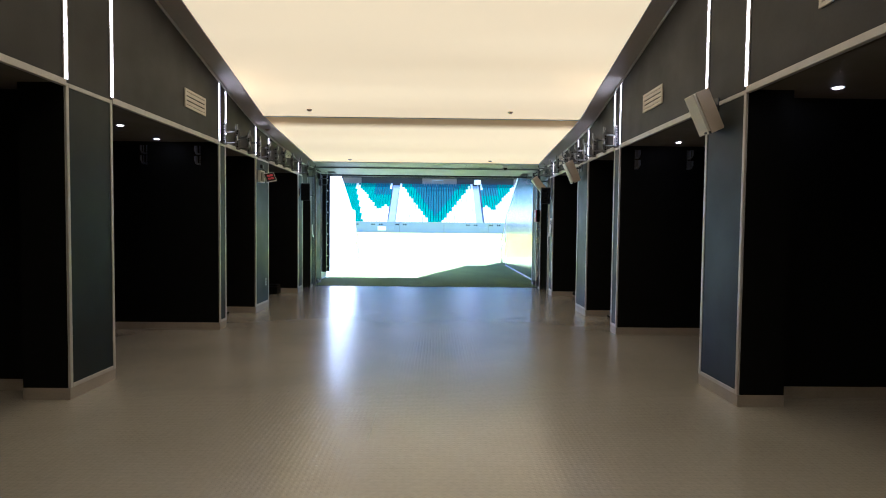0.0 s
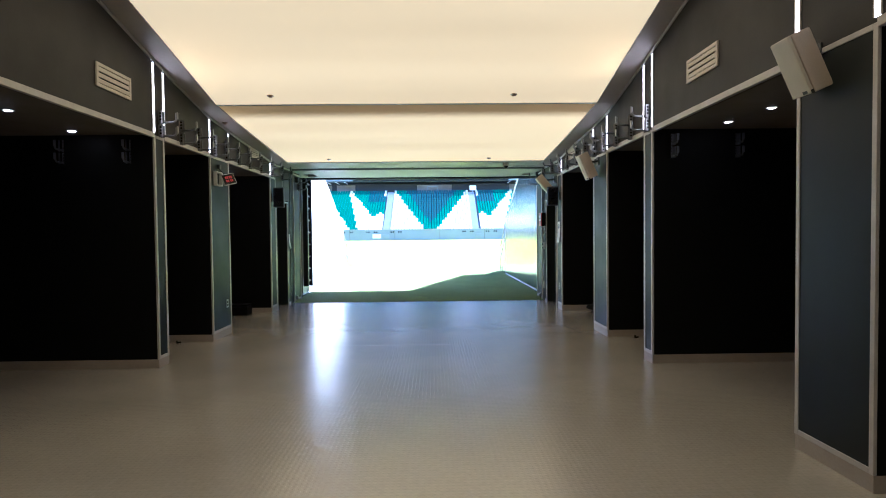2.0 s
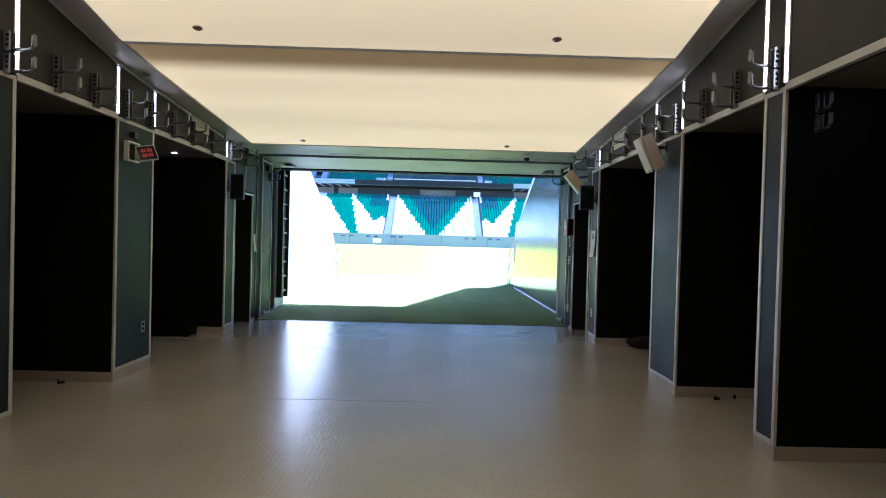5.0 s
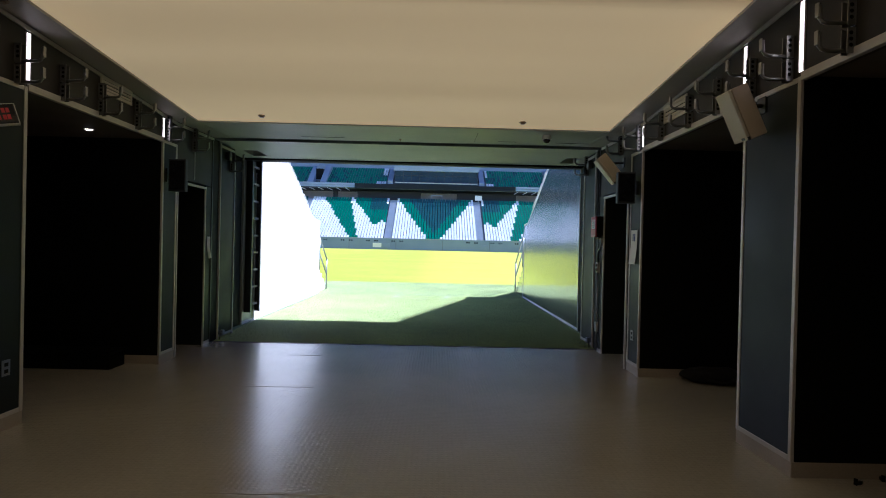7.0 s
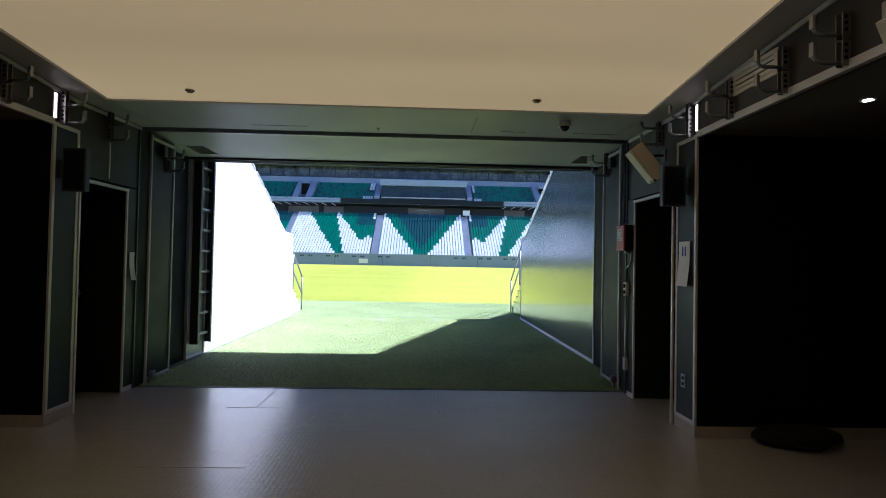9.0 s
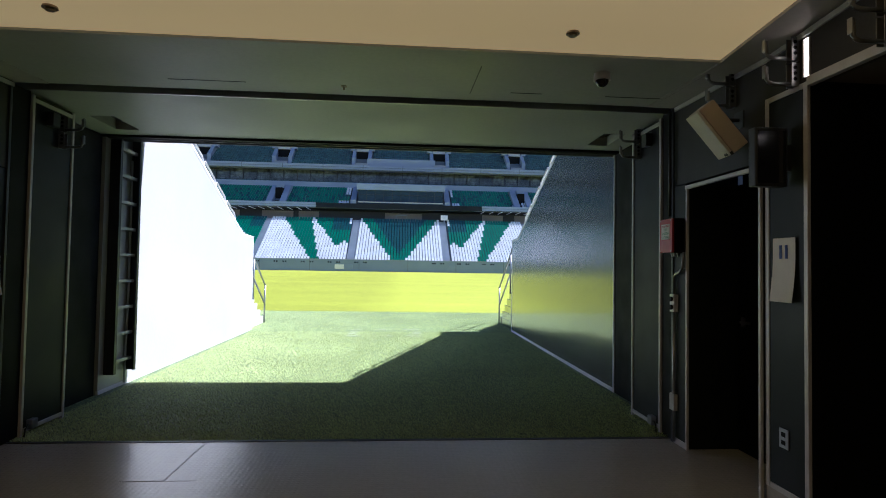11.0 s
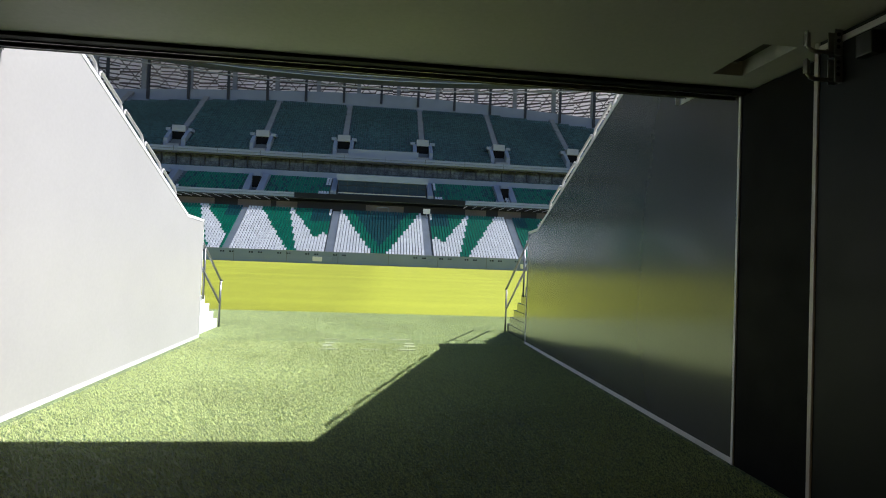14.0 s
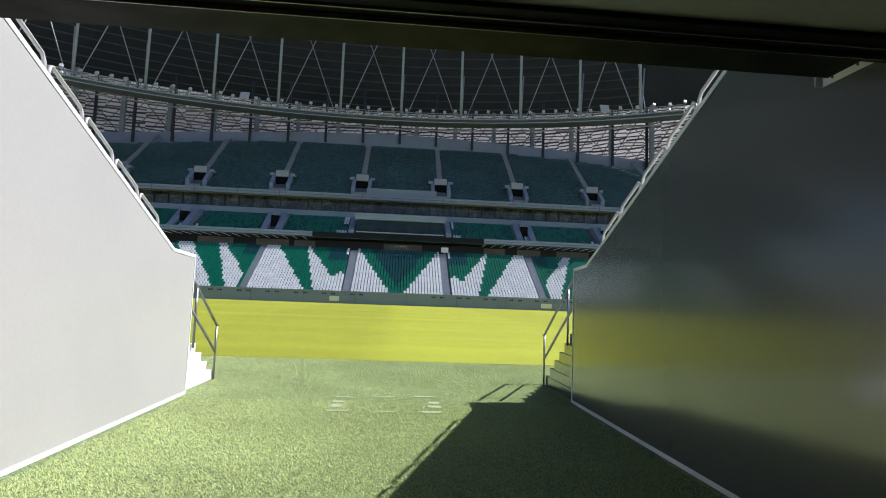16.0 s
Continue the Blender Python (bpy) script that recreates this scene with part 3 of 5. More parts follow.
for side, s, x, y0 in (("left", -1, FLANK_L, 19.12), ("right", 1, FLANK_R, 19.235)):
    w = 0.22
    prof = [(y0, 0.0), (25.3, 0.0), (25.3, KNEE[s][1] - 0.03), (KNEE[s][0], KNEE[s][1]), (20.06, flank_z(s, 20.06)), (20.06, 3.08), (y0, 3.08)]
    xa, xb = sorted((x, x + s * w))
    # the tone differs by side to carry sun and shade in the colour
    structure(f"wall_flank_{side}", extrude_x(prof, xa, xb), WALLSUN if s < 0 else WALLSHADE, "flank wall panel, coloured pale for its sunlight" if s < 0 else "satin flank wall panel, coloured dark for its shade", "wall")
    xi = x - s * 0.006
    e0, e1 = sorted((xi, x + s * (w + 0.006)))
    structure(f"trim_flank_foot_{side}", box((min(xi, x + s * 0.02), y0, 0.0), (max(xi, x + s * 0.02), 25.3, 0.045)), WALLEDGE, "white foot edging of the flank wall", "trim")
    structure(f"trim_flank_end_{side}", box((e0, 25.3, 0.0), (e1, 25.33, KNEE[s][1])), WALLEDGE, "white end edging of the flank wall", "trim")
    structure(f"trim_flank_top_{side}", extrude_x([(25.33, KNEE[s][1] - 0.03), (KNEE[s][0], KNEE[s][1]), (20.06, flank_z(s, 20.06)), (20.06, flank_z(s, 20.06) + 0.05), (KNEE[s][0] + 0.01, KNEE[s][1] + 0.048), (25.33, KNEE[s][1] + 0.018)], e0, e1), WALLEDGE, "white coping on the falling wall top", "trim")
structure("trim_flank_corner", box((FLANK_R - 0.012, 19.21, 0), (FLANK_R + 0.02, 19.235, 2.87)), WALLEDGE, "white corner edging", "trim")


def wall_rail(s, x):
    """Low tube rail on short posts along the falling wall top."""
    th = empty("wall_rail", Matrix.Translation((x, 24.4, 2.16)), "low steel tube rail along the wall top", "railing", "wall rails")
    zz = lambda y: flank_z(s, y) + 0.048
    h, y1 = 0.14, 24.04 if s < 0 else 24.14
    while y1 > 20.6:
        y0 = max(y1 - 0.57, 20.1)
        bm = bmesh.new()
        tube(bm, [(x, y1, zz(y1) - 0.01), (x, y1 - 0.015, zz(y1) + h * 0.75), (x, y1 - 0.05, zz(y1 - 0.05) + h), (x, y0 + 0.05, zz(y0 + 0.05) + h), (x, y0 + 0.015, zz(y0) + h * 0.75), (x, y0, zz(y0) - 0.01)], 0.019)
        part("rail_loop", bm, TRIM, th, "", True)
        y1 = y0 - 0.045
    return th


wall_rail(-1, -3.39)
wall_rail(1, 2.56)


def stair(s, x0, x1):
    """Short flight from the stand down to the turf, with a two-bar handrail at its open side."""
    xa, xb = sorted((x0, x1))
    n, rise, tread = 6, 0.175, 0.29
    yf = 26.8 if s < 0 else 27.15
    th = empty("stair", Matrix.Translation(((xa + xb) / 2, yf, 0)), "pale concrete stair down to the turf" + (", coloured white for full sun" if s < 0 else ", coloured dark for its shade"), "stair", "stairs by the mouth")
    for i in range(n):
        # right flight takes the darker wall tone, so its shade is in the colour
        part("step", box((xa, 25.35, rise * i), (xb, yf - tread * i - 0.02, rise * (i + 1)), None, 0.008), WALLEDGE if s < 0 else WALLSHADE, th)
    xr = x0 - s * 0.03
    h = 0.92
    f = lambda y: (yf - y) * rise / tread
    rail = empty("stair_handrail", Matrix.Translation((xr, yf, 0)), "steel handrail with two bars beside the stair", "handrail", "stair handrails")
    ya, yb = yf - 0.02, 25.45
    for nm, k in (("top_bar", 1.0), ("middle_bar", 0.5)):
        bm = bmesh.new()
        tube(bm, [(xr, ya + (0.08 if k == 1 else 0), f(ya) + h * k), (xr, ya, f(ya) + h * k + 0.01), (xr, yb, f(yb) + h * k)], 0.022)
        part(nm, bm, STEEL, rail, "", True)
    for y in (ya, yb + 0.25):
        bm = bmesh.new()
        tube(bm, [(xr, y, max(0, f(y) - 0.02)), (xr, y, f(y) + h)], 0.02)
        part("post", bm, STEEL, rail, "", True)


stair(-1, -3.45, -4.8)
stair(1, 2.6, 3.9)
structure("wall_pitchside_left", box((-70, 25.07, 0), (-4.85, 25.32, 1.1)), CONCRETE, "low concrete front wall of the stand", "wall")
structure("wall_pitchside_right", box((3.95, 25.07, 0), (70, 25.32, 1.1)), CONCRETE, "low concrete front wall of the stand", "wall")
for nm, xa, xb in (("left", -70, -4.85), ("right", 3.95, 70)):
    structure(f"near_stand_{nm}", extrude_x([(25.07, 0.0), (25.07, 1.05), (20.05, 4.1), (20.05, 0.0)], xa, xb), CONCRETE, "concrete lower stand on either side of the tunnel", "stand")
structure("near_stand_upper", extrude_x([(20.04, 4.17), (-14, 22), (-16, 22), (-16, 19), (19.0, 4.17)], -70, 70), CONCRETE, "raked concrete stand above the tunnel", "stand")

# pale patches and marks on the turf
for x0, y0, x1, y1 in ((-1.17, 23.85, -0.88, 23.93), (-1.16, 24.12, -1.0, 24.3), (-1.15, 24.45, -0.99, 24.6), (-1.19, 24.9, -0.93, 24.97), (-0.63, 24.98, -0.27, 25.04), (0.02, 25.02, 0.38, 25.1),
                       (0.24, 24.5, 0.4, 24.65), (0.22, 24.2, 0.4, 24.36), (0.1, 23.85, 0.38, 23.95), (-0.53, 23.85, -0.22, 23.9)):
    structure("turf_mark", box((x0 + 0.02, y0 + 0.45, -0.01), (x1 + 0.02, y1 + 0.45, 0.007)), LINE, "faded white tape mark on the turf", "marking")


# ---- far stand ----
def quad_mesh(name, quads, material, label, category, kind="structure", group=""):
    """One mesh from boxes given as numpy (n, 8, 3) corners."""
    v = np.asarray(quads, dtype=float).reshape(-1, 3)
    n = len(v) // 8
    f = np.array([(0, 1, 3, 2), (4, 6, 7, 5), (0, 4, 5, 1), (2, 3, 7, 6), (0, 2, 6, 4), (1, 5, 7, 3)])
    faces = (f[None] + 8 * np.arange(n)[:, None, None]).reshape(-1, 4)
    me = bpy.data.meshes.new(name)
    me.from_pydata(v.tolist(), [], faces.tolist())
    me.materials.append(material)
    return tagged(new(name, me), label, category, group, kind)


def corners(lo, hi):
    return [(x, y, z) for x in (lo[0], hi[0]) for y in (lo[1], hi[1]) for z in (lo[2], hi[2])]


def seat_corners(x, y, z):
    """Back rest and pan of one seat that faces the pitch (towards -y)."""
    back = [(x + dx, y + dy + (0.15 if dz > 0.5 else 0.0), z + dz) for dx in (-0.21, 0.21) for dy in (0.2, 0.26) for dz in (0.36, 0.86)]
    pan = [(x + dx, y + dy, z + dz) for dx in (-0.21, 0.21) for dy in (-0.2, 0.2) for dz in (0.36, 0.46)]
    return [back, pan]


AISLE = 17.25       # spacing of the stairways
XC = -0.45           # middle of the far stand


def lower_colour(x, v):
    """White 0, green 1 or teal 2 by place: a V in the middle block, slanted white bands in the blocks beside it."""
    u = abs(x - XC)
    if u < AISLE / 2:
        if u > 1.05 + 6.5 * v:
            return 0
        return 2 if u < 6.5 * v - 1.1 and v > 0.16 else 1
    if u < 1.5 * AISLE:
        f = (u - AISLE / 2) / AISLE
        if f > 0.4 + 0.43 * v:
            return 0
        if f > 0.325 + 0.19 * v:
            return 1
        if (v > 0.88 and f < 0.09) or (f < 0.17 and v < 0.46 - 1.9 * abs(f - 0.1)):
            return 0
        if f > (0.19 + 0.45 * (v - 0.35) if v > 0.35 else 0.02):
            return 0
        return 2 if v > 0.7 and f < 0.26 else 1
    f = (u - 1.5 * AISLE) / AISLE
    if f < 1.0:
        lo, hi = 0.06 if v < 0.35 else 0.08 + 0.51 * (v - 0.35), 0.165 + 0.325 * v
        if lo < f < hi or 0.28 + 0.49 * v < f < 0.56 + 0.37 * v:
            return 0
        return 2 if v > 0.75 and f < 0.2 else 1
    return 1 if int(f * 4) % 3 else 0


rnd = random.Random(5)
seats = {0: [], 1: [], 2: [], 3: []}
steps, aisles = [], []
Y0, Z0, TR, RI, ROWS = 110.55, 1.6, 0.7, 0.448, 20
for r in range(ROWS):
    y, z = Y0 + TR * r, Z0 + RI * r
    steps.append(corners((-75, y - 0.05, z - 0.9), (75, y + TR + 0.02, z)))
    x = -60.0
    while x < 60:
        a = ((x - XC + AISLE / 2) % AISLE)
        if 0.75 < a < AISLE - 0.75:
            seats[lower_colour(x, r / (ROWS - 1))] += seat_corners(x, y + 0.28, z)
        x += 0.53
for k in range(-3, 5):
    xa = XC - AISLE / 2 + AISLE * k
    for r in range(ROWS):
        y, z = Y0 + TR * r, Z0 + RI * r
        aisles.append(corners((xa - 0.7, y - 0.05, z + 0.004), (xa + 0.7, y + TR / 2, z + RI / 2)))
        aisles.append(corners((xa - 0.7, y + TR / 2, z + 0.004), (xa + 0.7, y + TR, z + RI - 0.002)))
quad_mesh("lower_terrace", steps, CONCRETE_DARK, "grey concrete terrace of the lower stand", "terrace")
quad_mesh("lower_aisle_steps", aisles, AISLE_GREY, "pale concrete stairways through the lower stand", "stairway")

# middle tier
M0, MZ, MT, MR, MROWS = 124.4, 13.25, 0.92, 0.545, 9
steps = []
for r in range(MROWS):
    y, z = M0 + MT * r, MZ + MR * r
    steps.append(corners((-75, y, z - 0.35), (75, y + MT + 0.02, z)))
    x = -62.0
    while x < 62:
        u = abs(x - XC)
        a = (u - 10.3) % 15.6
        if u > 10.6 and not 13.9 < a < 15.5:
            c = 0 if (u < 11.2 and (r > 4 or r < 2)) or (u < 12.3 and r < 2) or (r == 0 and rnd.random() < 0.1) or (r < 3 and (a < 0.55 * (3 - r) or a > 13.9 - 0.55 * (2 - r)) and u > 13) else (1 if rnd.random() < 0.75 else 2)
            seats[c] += seat_corners(x, y + 0.45, z)
        x += 0.53
quad_mesh("middle_terrace", steps, CONCRETE_DARK, "grey concrete terrace of the middle tier", "terrace")

# upper tier: fewer rows towards the ends
U0, UZ, UT, UR, UROWS = 132.6, 22.85, 0.82, 0.59, 30
SPLAY = 0.001       # the stairways fan out with the curve of the bowl
steps, aisles = [], []
for r in range(UROWS):
    y, z = U0 + UT * r, UZ + UR * r
    w = 95 if r < 8 else 64 * math.sqrt(max(0.05, (UROWS + 1 - r) / 9.0)) if r > UROWS - 9 else 95
    w = min(95, w)
    steps.append(corners((-w, y, z - 0.9), (w, y + UT + 0.02, z)))
    x = -min(w, 78)
    while x < min(w, 78):
        a = ((x - XC) / (1 + SPLAY * r) + AISLE / 2) % AISLE
        vom = r < 7 and (a < 2.2 or a > AISLE - 2.2)
        if not vom and 0.7 < a < AISLE - 0.7 and not (abs(x - XC) < 8 and r < 3):
            seats[3] += seat_corners(x, y + 0.38, z)
        x += 0.53
for k in range(-4, 6):
    for r in range(7, UROWS):
        xa = XC + AISLE * (k - 0.5) * (1 + SPLAY * r)
        y, z = U0 + UT * r, UZ + UR * r
        aisles.append(corners((xa - 0.6, y - 0.02, z + 0.004), (xa + 0.6, y + 0.4, z + UR / 2)))
        aisles.append(corners((xa - 0.6, y + 0.4, z + 0.004), (xa + 0.6, y + 0.8, z + UR - 0.002)))
quad_mesh("upper_terrace", steps, CONCRETE_DARK, "grey concrete terrace of the upper tier", "terrace")
quad_mesh("upper_aisle_steps", aisles, CONCRETE, "pale concrete stairways through the upper tier", "stairway")
for r in range(2):
    x = -60.0
    while x < 60:
        if 0.6 < (x + 1.4) % 8.7:
            seats[3] += seat_corners(x, 133.0 + 0.8 * r, 18.75 + 0.15 * r)
        x += 0.55
# The dark green of the upper seats holds their shade in the colour.
for c, (m, word) in {0: (SEAT_WHITE, "white"), 1: (SEAT_GREEN, "green"), 2: (SEAT_TEAL, "teal"), 3: (SEAT_UPPER, "dark green")}.items():
    quad_mesh(f"{word.replace(' ', '_')}_stadium_seats", seats[c], m, f"{word} plastic tip-up seats in rows on the far stand", "seats", "stuff")


def vomitory(x):
    """Stair mouth: two raked cheek walls with shoulders, a pale head over the dark opening and a landing before it."""
    y, z = U0 + 1.5, UZ + 1.0
    th = empty("vomitory", Matrix.Translation((x, y, z)), "pale concrete stair mouth with a black block standing for the shaded opening in the upper tier", "stair mouth", "stair mouths")
    for sx in (-1, 1):
        part("side_wall", extrude_x([(y - 0.2, z - 0.6), (y - 0.2, z + 1.2), (y + 2.6, z + 3.6), (y + 3.9, z + 3.6), (y + 3.9, z + 0.4)], x + sx * 1.75 - 0.38, x + sx * 1.75 + 0.38), FASCIA, th)
        part("shoulder", box((x + sx * 2.2 - 0.5, y + 2.2, z + 3.3), (x + sx * 2.2 + 0.5, y + 3.9, z + 3.95), None, 0.03), FASCIA, th)
    part("head", box((x - 1.36, y + 1.9, z + 3.1), (x + 1.36, y + 3.9, z + 4.5), None, 0.05), AISLE_GREY, th, "pale concrete head")
    # solid black block in place of the shaded passage
    part("opening", box((x - 1.38, y + 2.2, z + 0.4), (x + 1.38, y + 3.6, z + 3.05)), BLACK, th, "black block standing for the shaded opening")
    part("landing", box((x - 1.37, y - 1.4, z - 1.0), (x + 1.37, y + 2.1, z - 0.1)), CONCRETE, th, "concrete landing")


for k in range(-3, 5):
    vomitory(XC + AISLE * (k - 0.5))

# pitchside wall, fascias, boxes
structure("wall_pitchside_far", box((-75, 110.3, -0.05), (75, 110.6, 2.4)), FARWALL, "grey wall between pitch and far stand", "wall")
structure("trim_pitchside_far", box((-75, 110.24, 2.4), (75, 110.64, 2.47)), AISLE_GREY, "pale coping of the pitchside wall", "trim")
structure("wall_fascia_middle_left", box((-75, 124.0, 13.05), (-17.3, 124.3, 13.95)), FASCIA, "pale concrete front of the middle tier", "wall")
structure("wall_fascia_middle_right", box((16.4, 124.0, 13.05), (75, 124.3, 13.95)), FASCIA, "pale concrete front of the middle tier", "wall")
structure("trim_fascia_middle", box((-75, 123.97, 13.45), (-17.35, 123.999, 13.52)), CONCRETE_DARK, "dark joint along the tier front", "trim")
structure("trim_fascia_middle_far", box((16.45, 123.97, 13.45), (75, 123.999, 13.52)), CONCRETE_DARK, "dark joint along the tier front", "trim")
structure("wall_fascia_black", box((-17.25, 123.9, 12.95), (16.35, 124.3, 13.9)), FASCIA_BLACK, "black panelled front of the central boxes", "wall")
# Concourse ceiling and wall take near-black materials, holding the tier's shade in colour.
structure("ceiling_concourse", box((-75, 124.3, 12.95), (75, 133, 13.0)), FASCIA_BLACK, "underside of the middle tier, coloured black for its shade", "ceiling")
structure("wall_concourse", box((-75, 130.5, 9.0), (75, 131, 12.94)), DARKMETAL, "concourse wall behind the lower stand, coloured dark for its shade", "wall")
structure("floor_concourse", box((-75, 124.5, 10.2), (75, 131, 10.45)), CONCRETE_DARK, "concrete concourse floor", "floor")
structure("wall_fascia_upper", box((-95, 132.1, 22.2), (95, 132.5, 23.2)), FASCIA, "pale concrete front of the upper tier", "wall")
structure("trim_fascia_upper", box((-95, 132.06, 22.62), (95, 132.099, 22.7)), CONCRETE_DARK, "dark joint along the tier front", "trim")
for i in range(-9, 10):
    structure("fascia_joint", box((i * 8.6 - 0.06, 132.07, 22.21), (i * 8.6 + 0.06, 132.099, 23.19)), CONCRETE_DARK, "upright joint in the tier front", "joint")
    structure("wall_joint_far", box((i * 8.6 + 1.2 - 0.04, 110.28, 0.3), (i * 8.6 + 1.2 + 0.04, 110.299, 2.39)), CONCRETE_DARK, "upright joint in the pitchside wall", "joint")
structure("ceiling_boxes", box((-95, 132.5, 22.3), (95, 140, 22.5)), CONCRETE_DARK, "underside of the upper tier", "ceiling")
structure("floor_boxes", box((-75, 132.65, 17.5), (75, 140, 18.6)), CONCRETE_DARK, "floor of the glazed boxes", "floor")
structure("wall_boxes", box((-95, 135.2, 18.6), (95, 135.4, 22.3)), GLASS_DARK, "dark glazing of the hospitality boxes with reflections mottled into its colour", "glazing")


def rear_top(x):
    """The rear wall's top falls towards the corners of the bowl."""
    return 44.3 - 3.2 * (abs(x) / 66) ** 1.45


bm = bmesh.new()
cols = [[bm.verts.new((x, y, z)) for y, z in ((157.5, 36.0), (157.5, rear_top(x)), (158.0, rear_top(x)), (158.0, 36.0))] for x in range(-95, 96, 5)]
for p, q in zip(cols, cols[1:]):
    for i in range(4):
        bm.faces.new((p[i], q[i], q[(i + 1) % 4], p[(i + 1) % 4]))
for c in (cols[0], cols[-1]):
    bm.faces.new(c)
bmesh.ops.recalc_face_normals(bm, faces=bm.faces)
structure("wall_rear_far", bm, FASCIA, "pale rear wall above the upper tier", "wall")

for i in range(-26, 27):
    x = i * 2.9
    th = structure("box_mullion", box((x - 0.09, 134.9, 18.6), (x + 0.09, 135.2, 22.29)), DARKMETAL, "dark mullion of the glazed boxes", "mullion")
# balustrade and a row of dark seats before the glazing
structure("wall_box_balustrade", box((-75, 132.5, 18.2), (75, 132.64, 19.35)), FASCIA, "pale balustrade before the glazed boxes", "wall")
structure("wall_parapet_centre", box((XC - 7.4, 133.4, 23.1), (XC + 7.6, 133.8, 24.9)), FASCIA, "pale parapet block in the upper tier", "wall")
rails = [corners((-75, 132.52, 20.35), (75, 132.58, 20.42)), corners((-75, 132.52, 19.85), (75, 132.58, 19.9))]
for i in range(-50, 51):
    rails.append(corners((i * 1.45 - 0.03, 132.52, 19.35), (i * 1.45 + 0.03, 132.58, 20.35)))
quad_mesh("box_railing", rails, DARKMETAL, "dark thin railing before the glazed boxes", "railing")
for xa, xb in ((-29.4, -22.9), (-21.8, -17.6), (17.4, 21.9), (24.5, 29.5), (33, 40), (-41, -34), (-3.6, 4.3)):
    structure("concourse_panel", box((xa, 130.3, 10.5), (xb, 130.49, 12.7)), KIOSK, "brown wall panel in the concourse", "panel")
# central glazed box in the middle tier
cb = empty("central_box", Matrix.Translation((XC - 0.4, 126, 14.3)), "glazed central box in the middle tier", "box")
part("glazing", box((-9.0, 125.2, 13.5), (8.4, 125.3, 16.83)), GLASS_BLUE, cb, "dark blue glazing")
part("head_wall", box((-9.3, 124.6, 16.85), (8.7, 132.4, 18.1), None, 0.04), FASCIA, cb)
for x in (-9.9, 9.3):
    part("side_wall", extrude_x([(124.4, 13.2), (124.4, 14.6), (130.8, 18.15), (132.4, 18.15), (132.4, 13.2)], x - 0.55, x + 0.55), FASCIA, cb)
for x in np.arange(-9, 8.6, 1.74):
    part("mullion", box((x - 0.05, 125.1, 13.5), (x + 0.05, 125.2, 16.83)), DARKMETAL, cb)
part("transom", box((-9.0, 125.08, 15.9), (8.4, 125.19, 15.98)), DARKMETAL, cb)
part("rail", box((-9.0, 124.45, 14.2), (8.4, 124.55, 14.42)), TRIM, cb)

# roof, ring and columns
RX, RY, RA, RB, RZ = -8.0, 75.0, 100.0, 65.0, 42.6


def ring_pt(a, da=0.0, db=0.0):
    return RX + (RA + da) * math.sin(a), RY + (RB + db) * math.cos(a)


def ring_band(name, d0, d1, z0, z1, zt0, zt1, a0, a1, n, material, label, category):
    """A band round the opening: inner edge d0 at z0..zt0, outer edge d1 at z1..zt1."""
    bm = bmesh.new()
    rows = []
    for i in range(n + 1):
        a = a0 + (a1 - a0) * i / n
        (xi, yi), (xo, yo) = ring_pt(a, d0, d0), ring_pt(a, d1, d1)
        rows.append([bm.verts.new(p) for p in ((xi, yi, z0), (xo, yo, z1), (xo, yo, zt1), (xi, yi, zt0))])
    for p, q in zip(rows, rows[1:]):
        for k in range(4):
            bm.faces.new((p[k], p[(k + 1) % 4], q[(k + 1) % 4], q[k]))
    for r in (rows[0], rows[-1]):
        bm.faces.new(r)
    return structure(name, bm, material, label, category)


# Unseen slab, added above the view to shade the upper and middle tiers.
structure("unseen_sun_shade", box((-110, 129.4, 77.6), (110, 152, 78.2)), ROOF, "unseen slab added to keep the sun off the upper and middle tiers", "roof")
ring_band("roof_sheet", 1.0, 32.0, 76.0, 55.0, 76.6, 55.6, -1.3, 0.58, 90, ROOF, "dark roof sheeting over the stands", "roof")
for j in range(14):
    d = 1.5 + 2.2 * j
    z = 76 - 21 * (d - 1) / 31
    ring_band("roof_purlin", d, d + 0.2, z - 0.3, z - 0.3, z, z, -1.2, 0.575, 50, PURLIN, "long roof purlin", "purlin")
ring_band("roof_sheet_end", 12.0, 32.0, 68.6, 55.0, 69.2, 55.6, 0.582, 0.85, 20, ROOF, "dark roof sheeting over the stands", "roof")
UNDERSIDE = mat("blue_grey_steel", (0.09, 0.105, 0.125), 0.6, 0.0, 0.15, 0.4, 6)
ring_band("catwalk", -0.8, 0.8, RZ + 0.1, RZ + 0.1, RZ + 0.35, RZ + 0.35, -1.1, 0.72, 60, HANGER, "steel catwalk ring below the roof edge", "catwalk")
ring_band("catwalk_under", -0.5, 2.6, RZ - 0.4, RZ - 0.75, RZ - 0.02, RZ - 0.02, -1.1, 0.72, 60, UNDERSIDE, "dark truss under the catwalk", "catwalk")
ring_band("catwalk_chord", -0.95, -0.75, RZ - 0.75, RZ - 0.75, RZ - 0.58, RZ - 0.58, -1.1, 0.72, 60, HANGER, "pale lower tube of the catwalk truss", "catwalk")
ring_band("catwalk_chord_rear", 3.5, 3.75, RZ - 1.3, RZ - 1.3, RZ - 1.08, RZ - 1.08, -1.1, 0.72, 60, HANGER, "pale rear tube of the catwalk truss", "catwalk")
for h in (0.9, 1.4):
    ring_band("catwalk_rail", -0.8, -0.7, RZ + h, RZ + h, RZ + h + 0.1, RZ + h + 0.1, -1.1, 0.72, 60, HANGER, "thin catwalk handrail", "rail")


posts = []
